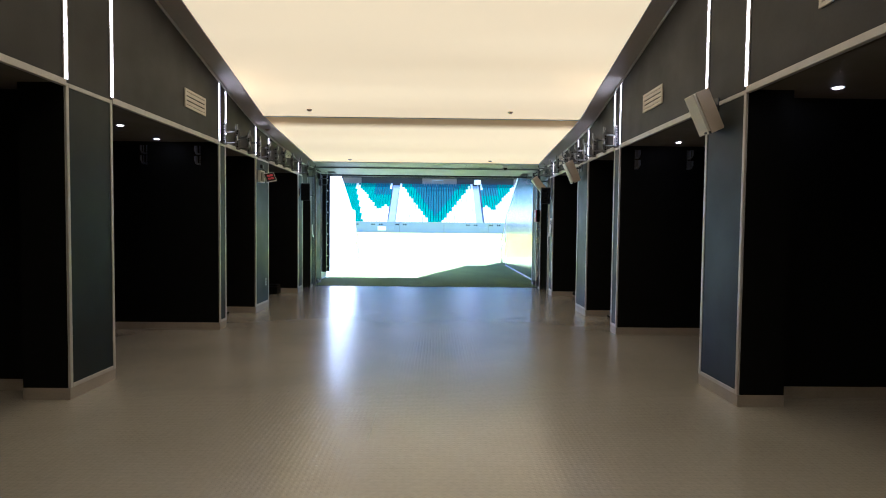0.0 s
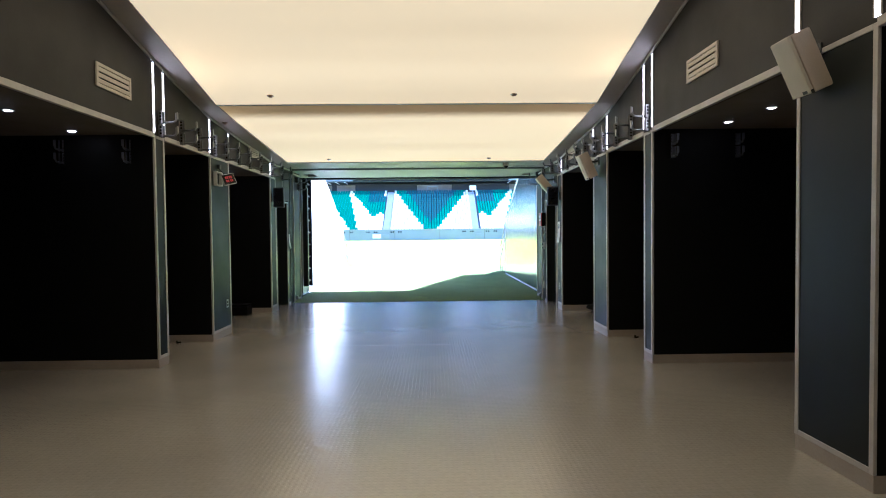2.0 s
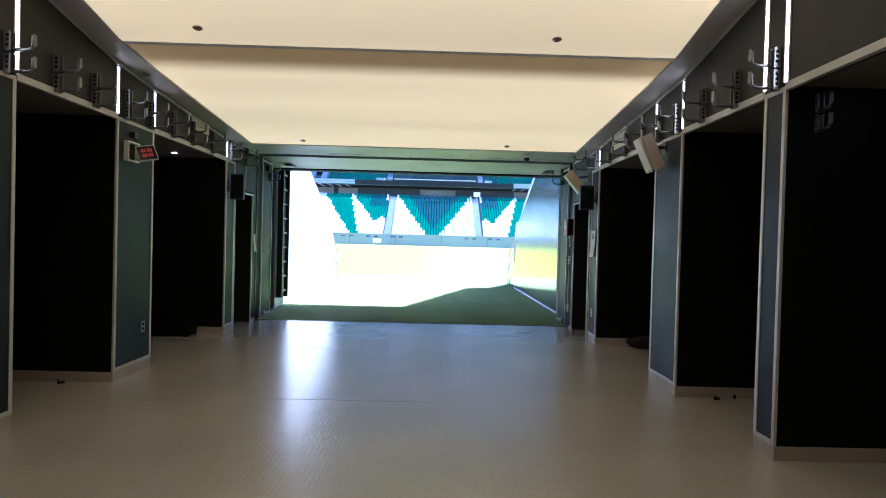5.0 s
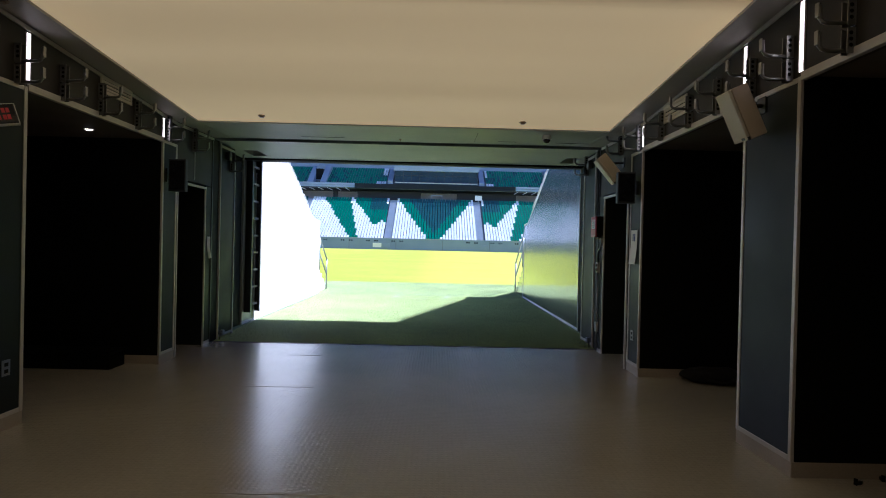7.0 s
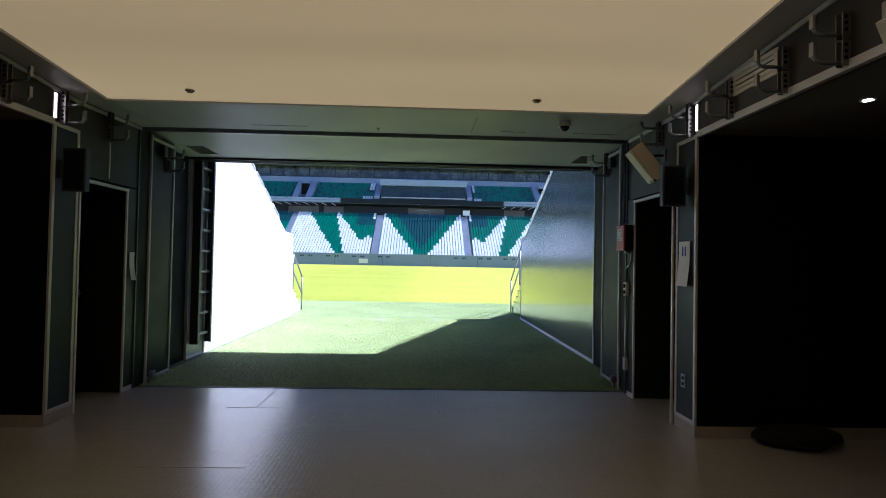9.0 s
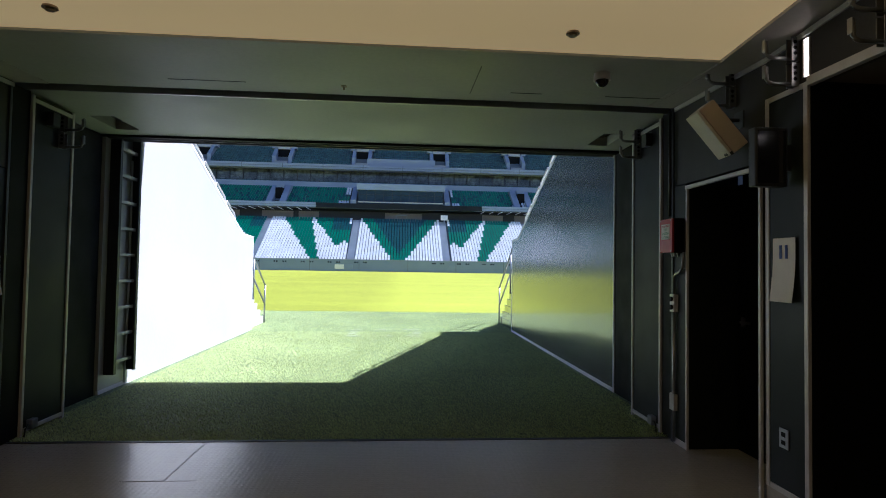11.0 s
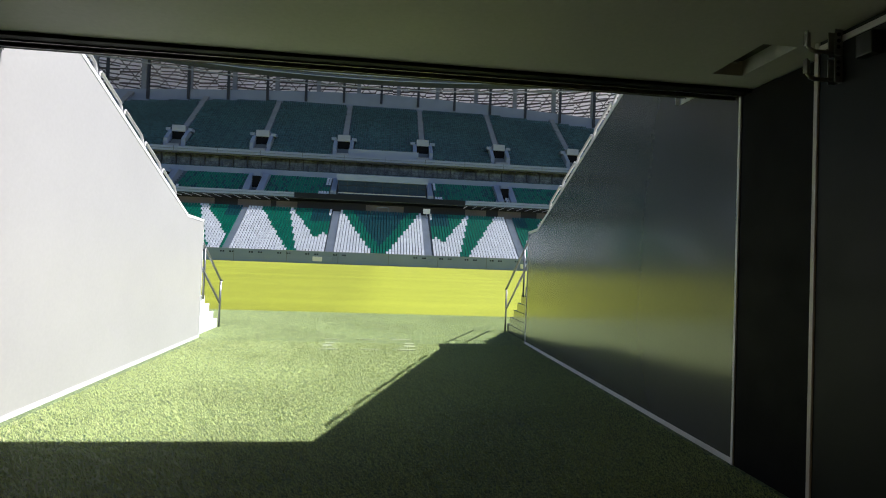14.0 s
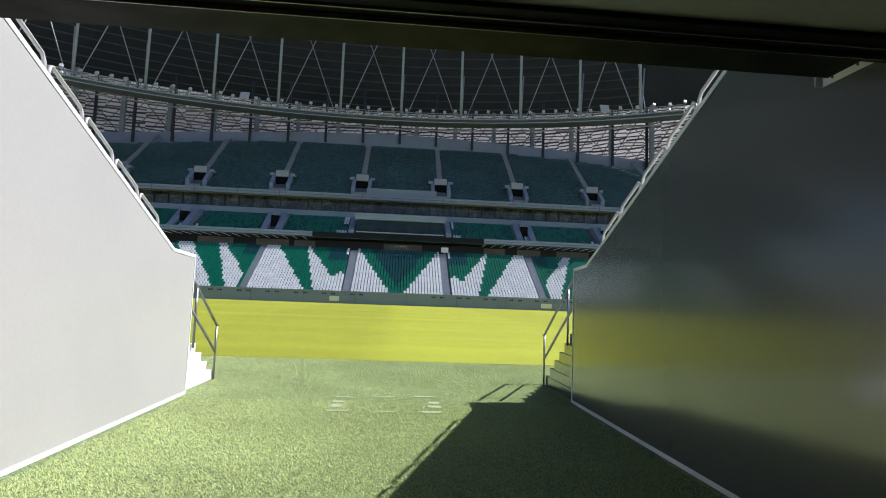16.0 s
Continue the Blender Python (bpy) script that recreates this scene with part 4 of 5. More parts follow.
for i in range(-150, 100):
    x, y = ring_pt(i * 0.0072, -0.78, -0.78)
    posts.append(corners((x - 0.05, y - 0.05, RZ + 0.3), (x + 0.05, y + 0.05, RZ + 1.4)))
quad_mesh("catwalk_posts", posts, HANGER, "thin steel posts of the catwalk railing", "railing")


def floodlight(a, big, wob):
    x, y = ring_pt(a, -0.9, -0.9)
    s = 1.9 if big else 0.62
    th = empty("floodlight", Matrix.Translation((x, y, RZ + 0.35)), "large white floodlight head on the catwalk" if big else "pale grey floodlight head on the catwalk", "floodlight", "catwalk floodlights")
    part("arm", box((x - 0.05, y - 0.05, RZ + 0.3), (x + 0.05, y + 0.05, RZ + 1.5)), HANGER, th)
    part("head", box((-0.5 * s, -0.2, -0.5 * s), (0.5 * s, 0.2, 0.5 * s), Matrix.Translation((x, y - 0.3, RZ + 1.75 + 0.15 * wob)) @ pose(0, 0, 0, -25, 0 if big else 14 * wob), 0.03), FLOOD, th)
    part("head", box((-0.27, -0.15, -0.27), (0.27, 0.15, 0.27), Matrix.Translation((x + 0.2 * wob, y - 0.4, RZ + 0.45)) @ pose(0, 0, 0, -35, -12 * wob), 0.03), FLOOD, th)


FLOOD = mat("floodlight_case", (0.5, 0.51, 0.52), 0.5, 0, 0.1, 2, 20)


def ring_angle(x):
    return math.asin(max(-0.99, min(0.99, (x - RX) / RA)))


for i in range(-34, 23):
    floodlight(ring_angle(i * 2.75 + 0.6 * math.sin(i * 7.0)), i in (-13, 16), math.sin(i * 3.7))
POLES = [RX + RA * math.sin(-0.0715 + 0.1385 * k) for k in range(-6, 6)]
for k, x in enumerate(POLES):
    a = ring_angle(x)
    px, py = ring_pt(a)
    th = empty("roof_hanger", Matrix.Translation((px, py, RZ)), "pale steel tube hanger with crossed cables", "hanger", "roof hangers")
    bm = bmesh.new()
    tube(bm, [(px, py, RZ + 0.3), (px, py, 76)], 0.3, 10)
    part("tube", bm, HANGER, th, "", True)
    bm = bmesh.new()
    sx, sy = ring_pt(a, 0.9, 0.9)
    ex, ey = ring_pt(a, 4.6, 4.6)
    tube(bm, [(sx, sy, RZ + 0.3), (ex, ey, RZ + 12.5)], 0.2, 8)
    part("strut", bm, HANGER, th, "", True)
    if k + 1 < len(POLES):
        qx, qy = ring_pt(ring_angle(POLES[k + 1]))
        for p, q in (((px + 1.2, py, RZ + 0.5), (px + 0.56 * (qx - px), (py + qy) / 2, RZ + 17.5)), ((qx - 1.2, qy, RZ + 0.5), (qx - 0.56 * (qx - px), (py + qy) / 2, RZ + 17.5))):
            bm = bmesh.new()
            tube(bm, [p, q], 0.1, 6)
            part("cable", bm, HANGER, th, "", True)
for k in range(-9, 10):
    x = 9.55 * k - 1.5
    th = structure("rear_column", box((x - 0.3, 156.9, rear_top(x) - 2.6), (x + 0.3, 157.45, 56.0)), DARKMETAL, "dark steel column behind the upper tier", "column")
# pale outer facade behind the stand, braced by brown bars
ring_band("facade_cladding", 34.0, 34.3, 30.0, 30.0, 57.0, 57.0, -1.2, 1.2, 80, LATTICE, "pale sunlit cladding of the outer facade", "facade")


def facade_bar(a0, z0, a1, z1, h, n=3):
    out = []
    for i in range(n):
        pts = []
        for f in (i / n, (i + 1) / n):
            a, z = a0 + (a1 - a0) * f, z0 + (z1 - z0) * f
            for d in (33.3, 33.7):
                x, y = ring_pt(a, d, d)
                pts += [(x, y, z), (x, y, z + h)]
        out.append(pts)
    return out


bars, rb2 = [], random.Random(11)
for i in range(20):
    z = 38.5 + 0.95 * i
    for k in range(-30, 30):
        a = k * 0.036
        j = 0.3 * rb2.uniform(-1, 1)
        bars += facade_bar(a, z + j, a + 0.036, z + 0.3 + 0.3 * rb2.uniform(-1, 1), 0.22 if i % 3 else 0.4, 1)
quad_mesh("facade_slats", bars, FACADE_BAR, "brown slats of the outer facade", "facade", "structure")
bars = []
for k in range(-40, 40):
    a = k * 0.027
    bars += facade_bar(a, 38.0, a + 0.1, 56.5, 0.22, 4)
    if k % 2:
        bars += facade_bar(a + 0.13, 38.0, a, 56.5, 0.22, 4)
quad_mesh("facade_diagonals", bars, FACADE_BAR, "brown diagonal bars of the outer facade", "facade", "structure")
for k in range(-12, 13):
    x, y = ring_pt(k * 0.085, 31.5, 31.5)
    structure("facade_column", box((x - 0.55, y - 0.4, 30), (x + 0.55, y + 0.4, 56)), CONCRETE, "pale concrete column of the outer facade", "column")


# ---- fittings in the tunnel ----
def bar(bm, a, b, r):
    return tube(bm, [a, b], r, 6)


HOOKSTEEL = mat("dull_steel", (0.24, 0.24, 0.235), 0.32, 0.75, 0.15, 9, 150)


def make_hook():
    """Steel double coat-hook bracket: slotted plate with two arms that end in upright tabs. Local -y points off the wall."""
    th = empty("cable_hook", Matrix(), "grey steel double cable hook on the wall", "hook", "cable hooks")
    for nm, z in (("upper", 0.158), ("lower", 0.0)):
        pl = under("plate", boxes([((-0.026, -0.006, z), (0.026, 0.0, z + 0.145)), ((-0.026, -0.05, z), (-0.021, -0.006, z + 0.145)), ((0.021, -0.05, z), (0.026, -0.006, z + 0.145))], 0.001), HOOKSTEEL, th)
        for sx in (-0.0265, 0.0265):
            for dz in (0.045, 0.08, 0.115):
                bm = bmesh.new()
                disc(bm, (sx, -0.028, z + dz), 0.012, 0.002, 10, pose(0, 0, 0, 0, 90))
                under("bolt_hole", bm, BLACK, pl, "dark bolt hole")
        zz = z + 0.018
        bm = bmesh.new()
        tube(bm, [(0, -0.02, zz), (0, -0.155, zz), (0, -0.18, zz + 0.008), (0, -0.193, zz + 0.026), (0, -0.196, zz + 0.06), (0, -0.196, zz + 0.1)], 0.0125, 8)
        arm = under("arm", bm, HOOKSTEEL, th, "", True)
        under("tab", box((-0.016, -0.212, zz + 0.03), (0.016, -0.205, zz + 0.11), None, 0.002), HOOKSTEEL, arm)
    return th


hook = make_hook()
PLACES = [(XL, y, 2.605, 90) for y in (11.79, 12.3, 12.8, 13.33, 13.77, 14.27, 14.79, 15.41, 16.08, 16.78)] + [(-3.18, 18.02, 2.5, 90)]
PLACES += [(XR, y, 2.605, -90) for y in (11.635, 12.15, 12.69, 13.23, 13.66, 14.15, 14.66, 15.28, 15.92)] + [(XR, 16.55, 2.66, -90), (2.33, 18.08, 2.585, -90)]
RECESS_HOOKS = [(x, 11.666) for x in (-3.48, -4.215, -4.95)] + [(x, 11.536) for x in (2.57, 3.29, 4.03)]
hook.matrix_basis = pose(*PLACES[0][:3], 0, 0, PLACES[0][3])
for x, y, z, r in PLACES[1:]:
    copy_thing(hook, pose(x, y, z, 0, 0, r))
for x, y in RECESS_HOOKS:      # shorter ones on the recess walls
    copy_thing(hook, pose(x, y, 2.295) @ Matrix.Diagonal((0.9, 0.6, 0.88, 1)))


def vent(s, X, y0, y1, z0, z1):
    th = empty("wall_vent", Matrix.Translation((X, (y0 + y1) / 2, z0)), "white louvred air vent in the upper wall", "vent", "wall vents")
    part("backing", wbox(X, s, 0.001, 0.003, y0 + 0.03, y1 - 0.03, z0 + 0.03, z1 - 0.03), BLACK, th, "dark duct behind")
    w = 0.032
    for a, b, c, d in ((y0, y1, z0, z0 + w), (y0, y1, z1 - w, z1), (y0, y0 + w, z0 + w, z1 - w), (y1 - w, y1, z0 + w, z1 - w)):
        part("frame", wbox(X, s, 0.0, 0.016, a, b, c, d, 0.003), CREAM, th)
    n = 3
    for i in range(n):
        zz = z0 + w + (z1 - z0 - 2 * w) * (i + 0.5) / n
        h = (z1 - z0 - 2 * w) / n * 0.36
        bm = wbox(X, s, 0.004, 0.014, y0 + w, y1 - w, zz - h, zz + h, 0.002)
        part("slat", bm, CREAM, th)


vent(-1, XL, 10.62, 11.2, 2.88, 3.105)
vent(1, XR, 10.136, 10.7, 2.885, 3.1)
vent(1, XR, 14.74, 15.27, 2.77, 2.95)
vent(-1, XL, 14.79, 15.315, 2.83, 2.99)
vent(1, XR, 7.05, 7.62, 2.93, 3.15)


def downlight(x, y):
    th = empty("downlight", Matrix.Translation((x, y, BULK)), "small round recessed downlight, lit", "downlight", "recess downlights")
    bm = bmesh.new()
    disc(bm, (x, y, BULK - 0.003), 0.05, 0.006)
    part("ring", bm, WHITE, th)
    bm = bmesh.new()
    disc(bm, (x, y, BULK - 0.0075), 0.03, 0.004)
    part("lens", bm, DOWN, th, "glowing lens")


for x, y in ((-3.85, 10.42), (-3.93, 11.4), (-3.745, 15.5), (3.01, 8.35), (2.98, 11.15), (3.035, 10.51), (2.955, 14.74)):
    downlight(x, y)


def smoke_detector(x, y, z, r=0.042):
    th = empty("smoke_detector", Matrix.Translation((x, y, z)), "small round brown ceiling detector", "detector", "ceiling detectors")
    bm = bmesh.new()
    disc(bm, (x, y, z - 0.006), r, 0.012)
    part("base", bm, BRONZE, th)
    bm = bmesh.new()
    disc(bm, (x, y, z - 0.018), r * 0.6, 0.014)
    part("cap", bm, BRONZE, th)


BRONZE = mat("bronze_plastic", (0.3, 0.23, 0.14), 0.4, 0.3, 0.1, 20, 100)
for x, y, lift in ((-2.16, 12.55, 0.01), (0.955, 12.55, 0.01), (-2.085, 16.05, 0.02), (0.987, 16.05, 0.02), (-3.1, 13.5, 0.0)):
    smoke_detector(x, y, roof_z(y) + lift)


def dome_camera(x, y, z):
    th = empty("dome_camera", Matrix.Translation((x, y, z)), "white dome camera with a dark glass on the ceiling", "camera")
    bm = bmesh.new()
    disc(bm, (x, y, z - 0.025), 0.062, 0.05)
    part("housing", bm, WHITE, th)
    bm = bmesh.new()
    r = bmesh.ops.create_uvsphere(bm, u_segments=20, v_segments=12, radius=0.048)
    bmesh.ops.translate(bm, vec=(x, y, z - 0.05), verts=r["verts"])
    part("dome", bm, SCREEN, th, "dark glass dome", True)


dome_camera(1.39, 16.63, 2.9)
sp = empty("sprinkler", Matrix.Translation((-0.53, 17.2, 2.915)), "tiny brass sprinkler head in the ceiling", "sprinkler")
bm = bmesh.new()
disc(bm, (-0.53, 17.2, 2.915), 0.025, 0.006)
part("rose", bm, BRONZE, sp)
bm = bmesh.new()
bar(bm, (-0.53, 17.2, 2.914), (-0.53, 17.2, 2.886), 0.007)
part("head", bm, BRONZE, sp)


def speaker(x, y, z, tilt, turn=0):
    """Wall loudspeaker that looks across the tunnel and down; y is its near side."""
    th = empty("loudspeaker", Matrix.Translation((x, y + 0.14, z)), "cream wall loudspeaker tilted down on a bracket", "loudspeaker", "loudspeakers")
    m = Matrix.Translation((x, y + 0.09, z)) @ pose(0, 0, 0, 0, tilt, turn)
    part("cabinet", box((-0.04, -0.09, -0.19), (0.085, 0.09, 0.19), m, 0.008), SPEAKER_CASE, th)
    part("grille", box((-0.066, -0.087, -0.187), (-0.044, 0.087, 0.187), m, 0.006), mat_grille, th, "pale front grille")
    part("badge", box((-0.068, -0.06, -0.18), (-0.0655, -0.02, -0.162), m), DARKMETAL, th, "small dark badge")
    part("screw_plate", box((-0.064, -0.0915, -0.19), (-0.044, -0.089, -0.165), m), DARKMETAL, th)
    back = m @ Vector((0.085, 0, 0.03))
    bm = bmesh.new()
    bar(bm, back, (XR - 0.01, y + 0.14, back.z + 0.02), 0.016)
    part("arm", bm, DARKMETAL, th)
    part("wall_plate", box((XR - 0.012, y + 0.09, back.z - 0.04), (XR - 0.001, y + 0.19, back.z + 0.08), None, 0.002), DARKMETAL, th)


SPEAKER_CASE = mat("speaker_case", (0.5, 0.43, 0.33), 0.5, 0, 0.06, 6, 90)
mat_grille = mat("grille", (0.58, 0.55, 0.45), 0.55, 0, 0.05, 8, 200, 0.4, 900)
speaker(2.2, 8.8, 2.51, -24)
speaker(2.15, 13.4, 2.445, -24)
speaker(2.13, 16.34, 2.455, -39, -5)


def rim_bars(m):
    """Four thin bars round the clock's case."""
    bm = boxes([((-0.128, -0.012, -0.113), (0.128, 0.03, -0.106)), ((-0.128, -0.012, 0.106), (0.128, 0.03, 0.113)), ((-0.128, -0.012, -0.1055), (-0.121, 0.03, 0.1055)), ((0.121, -0.012, -0.1055), (0.128, 0.03, 0.1055))])
    bmesh.ops.transform(bm, matrix=m, verts=bm.verts[:])
    return bm


def clock(x, y, z):
    th = empty("digital_clock", Matrix.Translation((x, y, z)), "digital wall clock with red digits in a white case", "clock")
    m = Matrix.Translation((x, y, z)) @ pose(0, 0, 0, -20, -14, 42) @ Matrix.Scale(0.7, 4)
    part("case", box((-0.12, -0.02, -0.105), (0.12, 0.035, 0.105), m, 0.008), DARKMETAL, th, "dark case")
    part("screen", box((-0.11, -0.025, -0.095), (0.11, -0.0205, 0.095), m, 0.001), SCREEN, th, "dark screen")
    part("rim", rim_bars(m), WHITE, th, "thin pale rim")
    for zz in (0.03, -0.045):
        for xx in (-0.06, -0.025, 0.02, 0.055):
            part("digit", box((xx - 0.014, -0.0275, zz - 0.024), (xx + 0.014, -0.0255, zz + 0.028), m), REDGLOW, th, "glowing red digit")
    for lo, hi in (((y - 0.12, 2.2), (y - 0.105, 2.4)), ((y + 0.08, 2.2), (y + 0.095, 2.4)), ((y - 0.105, 2.2), (y + 0.08, 2.215)), ((y - 0.105, 2.385), (y + 0.08, 2.4))):
        part("wall_frame", wbox(XL, -1, 0.0, 0.05, lo[0], hi[0], lo[1], hi[1], 0.002), WHITE, th, "white mounting frame")
    bm = bmesh.new()
    bar(bm, (x - 0.1, y + 0.05, z + 0.02), (XL + 0.005, y + 0.2, z + 0.02), 0.014)
    part("arm", bm, DARKMETAL, th)
    part("junction_box", wbox(XL, -1, 0.0, 0.04, 13.43, 13.5, 2.45, 2.51, 0.004), DARKMETAL, th, "small dark sensor box")
    bm = bmesh.new()
    tube(bm, [(XL + 0.03, 13.46, 2.44), (XL + 0.05, 13.45, 2.42), (x - 0.08, y + 0.04, z + 0.09)], 0.006, 6)
    part("cable", bm, DARKMETAL, th)


clock(-3.03, 13.42, 2.295)


def monitor(s, x0, x1, y, z0, z1):
    th = empty("wall_monitor", Matrix.Translation(((x0 + x1) / 2, y, z0)), "small dark wall monitor facing down the tunnel", "monitor", "wall monitors")
    part("case", box((x0, y, z0), (x1, y + 0.07, z1), None, 0.008), DARKMETAL, th)
    part("screen", box((x0 + 0.015, y - 0.003, z0 + 0.02), (x1 - 0.015, y + 0.001, z1 - 0.02)), SCREEN, th, "glossy dark screen")
    xw = XL if s < 0 else XR
    part("wall_plate", box((min(xw, xw - s * 0.02), y + 0.02, (z0 + z1) / 2 - 0.08), (max(xw, xw - s * 0.02), y + 0.12, (z0 + z1) / 2 + 0.08)), DARKMETAL, th)
    part("arm", box((min((x0 + x1) / 2, xw), y + 0.07, (z0 + z1) / 2 - 0.02), (max((x0 + x1) / 2, xw), y + 0.1, (z0 + z1) / 2 + 0.02)), DARKMETAL, th)


monitor(-1, -3.16, -2.96, 16.05, 2.02, 2.4)
monitor(1, 2.1, 2.31, 15.95, 2.0, 2.365)


def socket(s, X, y, z):
    th = empty("wall_socket", Matrix.Translation((X, y, z)), "grey wall socket plate low on the panel", "socket", "wall sockets")
    part("plate", wbox(X, s, 0.0, 0.009, y - 0.04, y + 0.04, z - 0.06, z + 0.06, 0.003), STEEL, th)
    for dz in (-0.025, 0.025):
        part("outlet", wbox(X, s, 0.009, 0.011, y - 0.018, y + 0.018, z + dz - 0.014, z + dz + 0.014), BLACK, th, "dark outlet")


socket(-1, XL, 13.71, 0.47)
socket(1, XR, 16.035, 0.445)


def curled_sheet(s, X, y0, y1, z0, z1, figure):
    th = empty("paper_notice", Matrix.Translation((X, y0, z0)), "white paper notice curling off the wall", "notice", "paper notices")
    bm = bmesh.new()
    n = 10
    rows = []
    for i in range(n + 1):
        t = i / n
        z = z1 + (z0 - z1) * t
        d = 0.012 + 0.05 * max(0, t - 0.25) ** 2 - 0.03 * max(0, t - 0.7) ** 2
        rows.append([bm.verts.new((inward(X, d, s), y, z)) for y in (y0, y1)])
    for a, b in zip(rows, rows[1:]):
        bm.faces.new((a[0], a[1], b[1], b[0]))
    ob = part("sheet", bm, PAPER, th)
    so = ob.modifiers.new("thickness", "SOLIDIFY")
    so.thickness = 0.0015
    if figure:
        ym = (y0 + y1) / 2
        for k in (-0.025, 0.025):
            part("figure", wbox(X, s, 0.0148, 0.0165, ym + k - 0.012, ym + k + 0.012, z1 - 0.13, z1 - 0.045), BLUE, th, "dark blue pictogram")


curled_sheet(1, XR, 15.92, 16.12, 1.29, 1.69, True)
curled_sheet(-1, XL, 17.24, 17.34, 1.2, 1.505, False)

# ---- alarm box, key switch and conduit beside the shutter ----
al = empty("alarm_box", Matrix.Translation((2.3, 17.32, 1.625)), "red shutter warning box with a black back and label", "alarm box")
part("back_box", box((2.24, 17.21, 1.625), (2.375, 17.43, 1.915), None, 0.004), BLACK, al, "black back box")
part("cover", box((2.218, 17.21, 1.627), (2.24, 17.43, 1.913), None, 0.004), RED, al, "red cover")
part("label", box((2.2155, 17.25, 1.74), (2.2182, 17.39, 1.87)), PAPER, al, "white label with green print")
for i, (word, size) in enumerate((("WARNING", 0.026), ("FIRE", 0.03), ("SHUTTER", 0.028), ("CLOSING", 0.026))):
    cu = bpy.data.curves.new("lettering", "FONT")
    cu.body, cu.size, cu.align_x, cu.extrude = word, size, "CENTER", 0.0003
    cu.materials.append(RED if i == 0 else GREEN)
    tx = new("lettering", cu)
    tx.parent = al
    tx.matrix_parent_inverse = al.matrix_world.inverted()
    tx.matrix_basis = pose(2.2148, 17.32, 1.843 - 0.031 * i, 90, 0, -90)
for y in (17.23, 17.41):
    for z in (1.64, 1.9):
        bm = bmesh.new()
        disc(bm, (2.217, y, z), 0.006, 0.004, 10, pose(0, 0, 0, 0, 90))
        part("screw", bm, STEEL, al)
for y in (17.26, 17.32, 17.36):
    bm = bmesh.new()
    bar(bm, (2.29, y, 1.625), (2.3, y, 1.595), 0.008)
    part("gland", bm, STEEL, al)

ks = empty("key_switch", Matrix.Translation((2.3, 17.34, 1.2)), "grey switch plate with two dark buttons", "switch")
part("plate", box((2.285, 17.3, 1.12), (2.323, 17.38, 1.27), None, 0.004), TRIM, ks)
for z in (1.16, 1.23):
    bm = bmesh.new()
    disc(bm, (2.28, 17.34, z), 0.022, 0.02, 16, pose(0, 0, 0, 0, 90))
    part("button", bm, BLACK, ks, "black round button")

cd = empty("conduit", Matrix.Translation((2.3, 17.34, 0)), "grey steel conduit running up the wall", "conduit")
bm = bmesh.new()
tube(bm, [(2.305, 17.34, 0.02), (2.305, 17.34, 1.12)], 0.014)
part("lower_pipe", bm, STEEL, cd, "", True)
bm = bmesh.new()
tube(bm, [(2.305, 17.34, 1.27), (2.305, 17.34, 1.42), (2.305, 17.3, 1.45), (2.3, 17.24, 1.46), (2.3, 17.18, 1.5), (2.3, 17.17, 1.63)], 0.014)
part("bent_pipe", bm, STEEL, cd, "", True)
bm = bmesh.new()
tube(bm, [(2.305, 17.42, 1.95), (2.305, 17.42, 2.9)], 0.012)
part("upper_pipe", bm, DARKMETAL, cd, "", True)
part("pull_box", box((2.29, 17.31, 0.28), (2.324, 17.39, 0.42), None, 0.004), TRIM, cd, "small grey pull box")

for X, s in ((2.33, 1), (-3.18, -1)):
    sw = empty("limit_switch", Matrix.Translation((X, 17.73, 0.06)), "grey limit switch with a cable at the panel foot", "switch", "limit switches")
    part("body", wbox(X, s, 0.008, 0.06, 17.69, 17.77, 0.05, 0.13, 0.006), STEEL, sw)
    bm = bmesh.new()
    xx = inward(X, 0.05, s)
    tube(bm, [(xx, 17.69, 0.09), (xx, 17.65, 0.1), (xx, 17.62, 0.07), (xx, 17.61, 0.006)], 0.006, 6)
    part("cable", bm, DARKMETAL, sw, "", True)
    cb_ = empty("cable_box", Matrix.Translation((X, 17.85, 2.7)), "small dark box under the soffit", "box", "soffit boxes")
    part("body", wbox(X, s, 0.008, 0.07, 17.8, 17.9, 2.66, 2.78, 0.006), DARKMETAL, cb_)

# dark lids and hinge plates in the two soffit pockets
for x0, x1 in TRAPS:
    tr = empty("soffit_trap", Matrix.Translation(((x0 + x1) / 2, 18.6, 3.0)), "dark hatch up inside a square soffit pocket", "hatch", "soffit hatches")
    part("panel", box((x0 + 0.003, TY0 + 0.003, 3.0), (x1 - 0.003, TY1 - 0.003, 3.02)), DARKMETAL, tr)
    part("hinge", box((x0 + 0.05, TY1 - 0.03, 2.975), (x1 - 0.05, TY1 - 0.004, 3.0), None, 0.003), STEEL, tr)

# cable ladder on the sunlit flank wall, just inside the opening
ld = empty("cable_ladder", Matrix.Translation((FLANK_L, 19.4, 0.2)), "dark steel cable ladder with pale rungs up the wall", "cable ladder")
for y, z0, z1, e in ((19.22, 0.2, 2.86, 1), (19.72, 0.17, 3.07, -1)):
    part("side_rail", boxes([((FLANK_L + 0.002, y, z0), (FLANK_L + 0.115, y + 0.012, z1)), ((FLANK_L + 0.103, y + (0.012 if e > 0 else -0.04), z0), (FLANK_L + 0.115, y + (0.052 if e > 0 else 0.0), z1))], 0.001), DARKMETAL, ld)
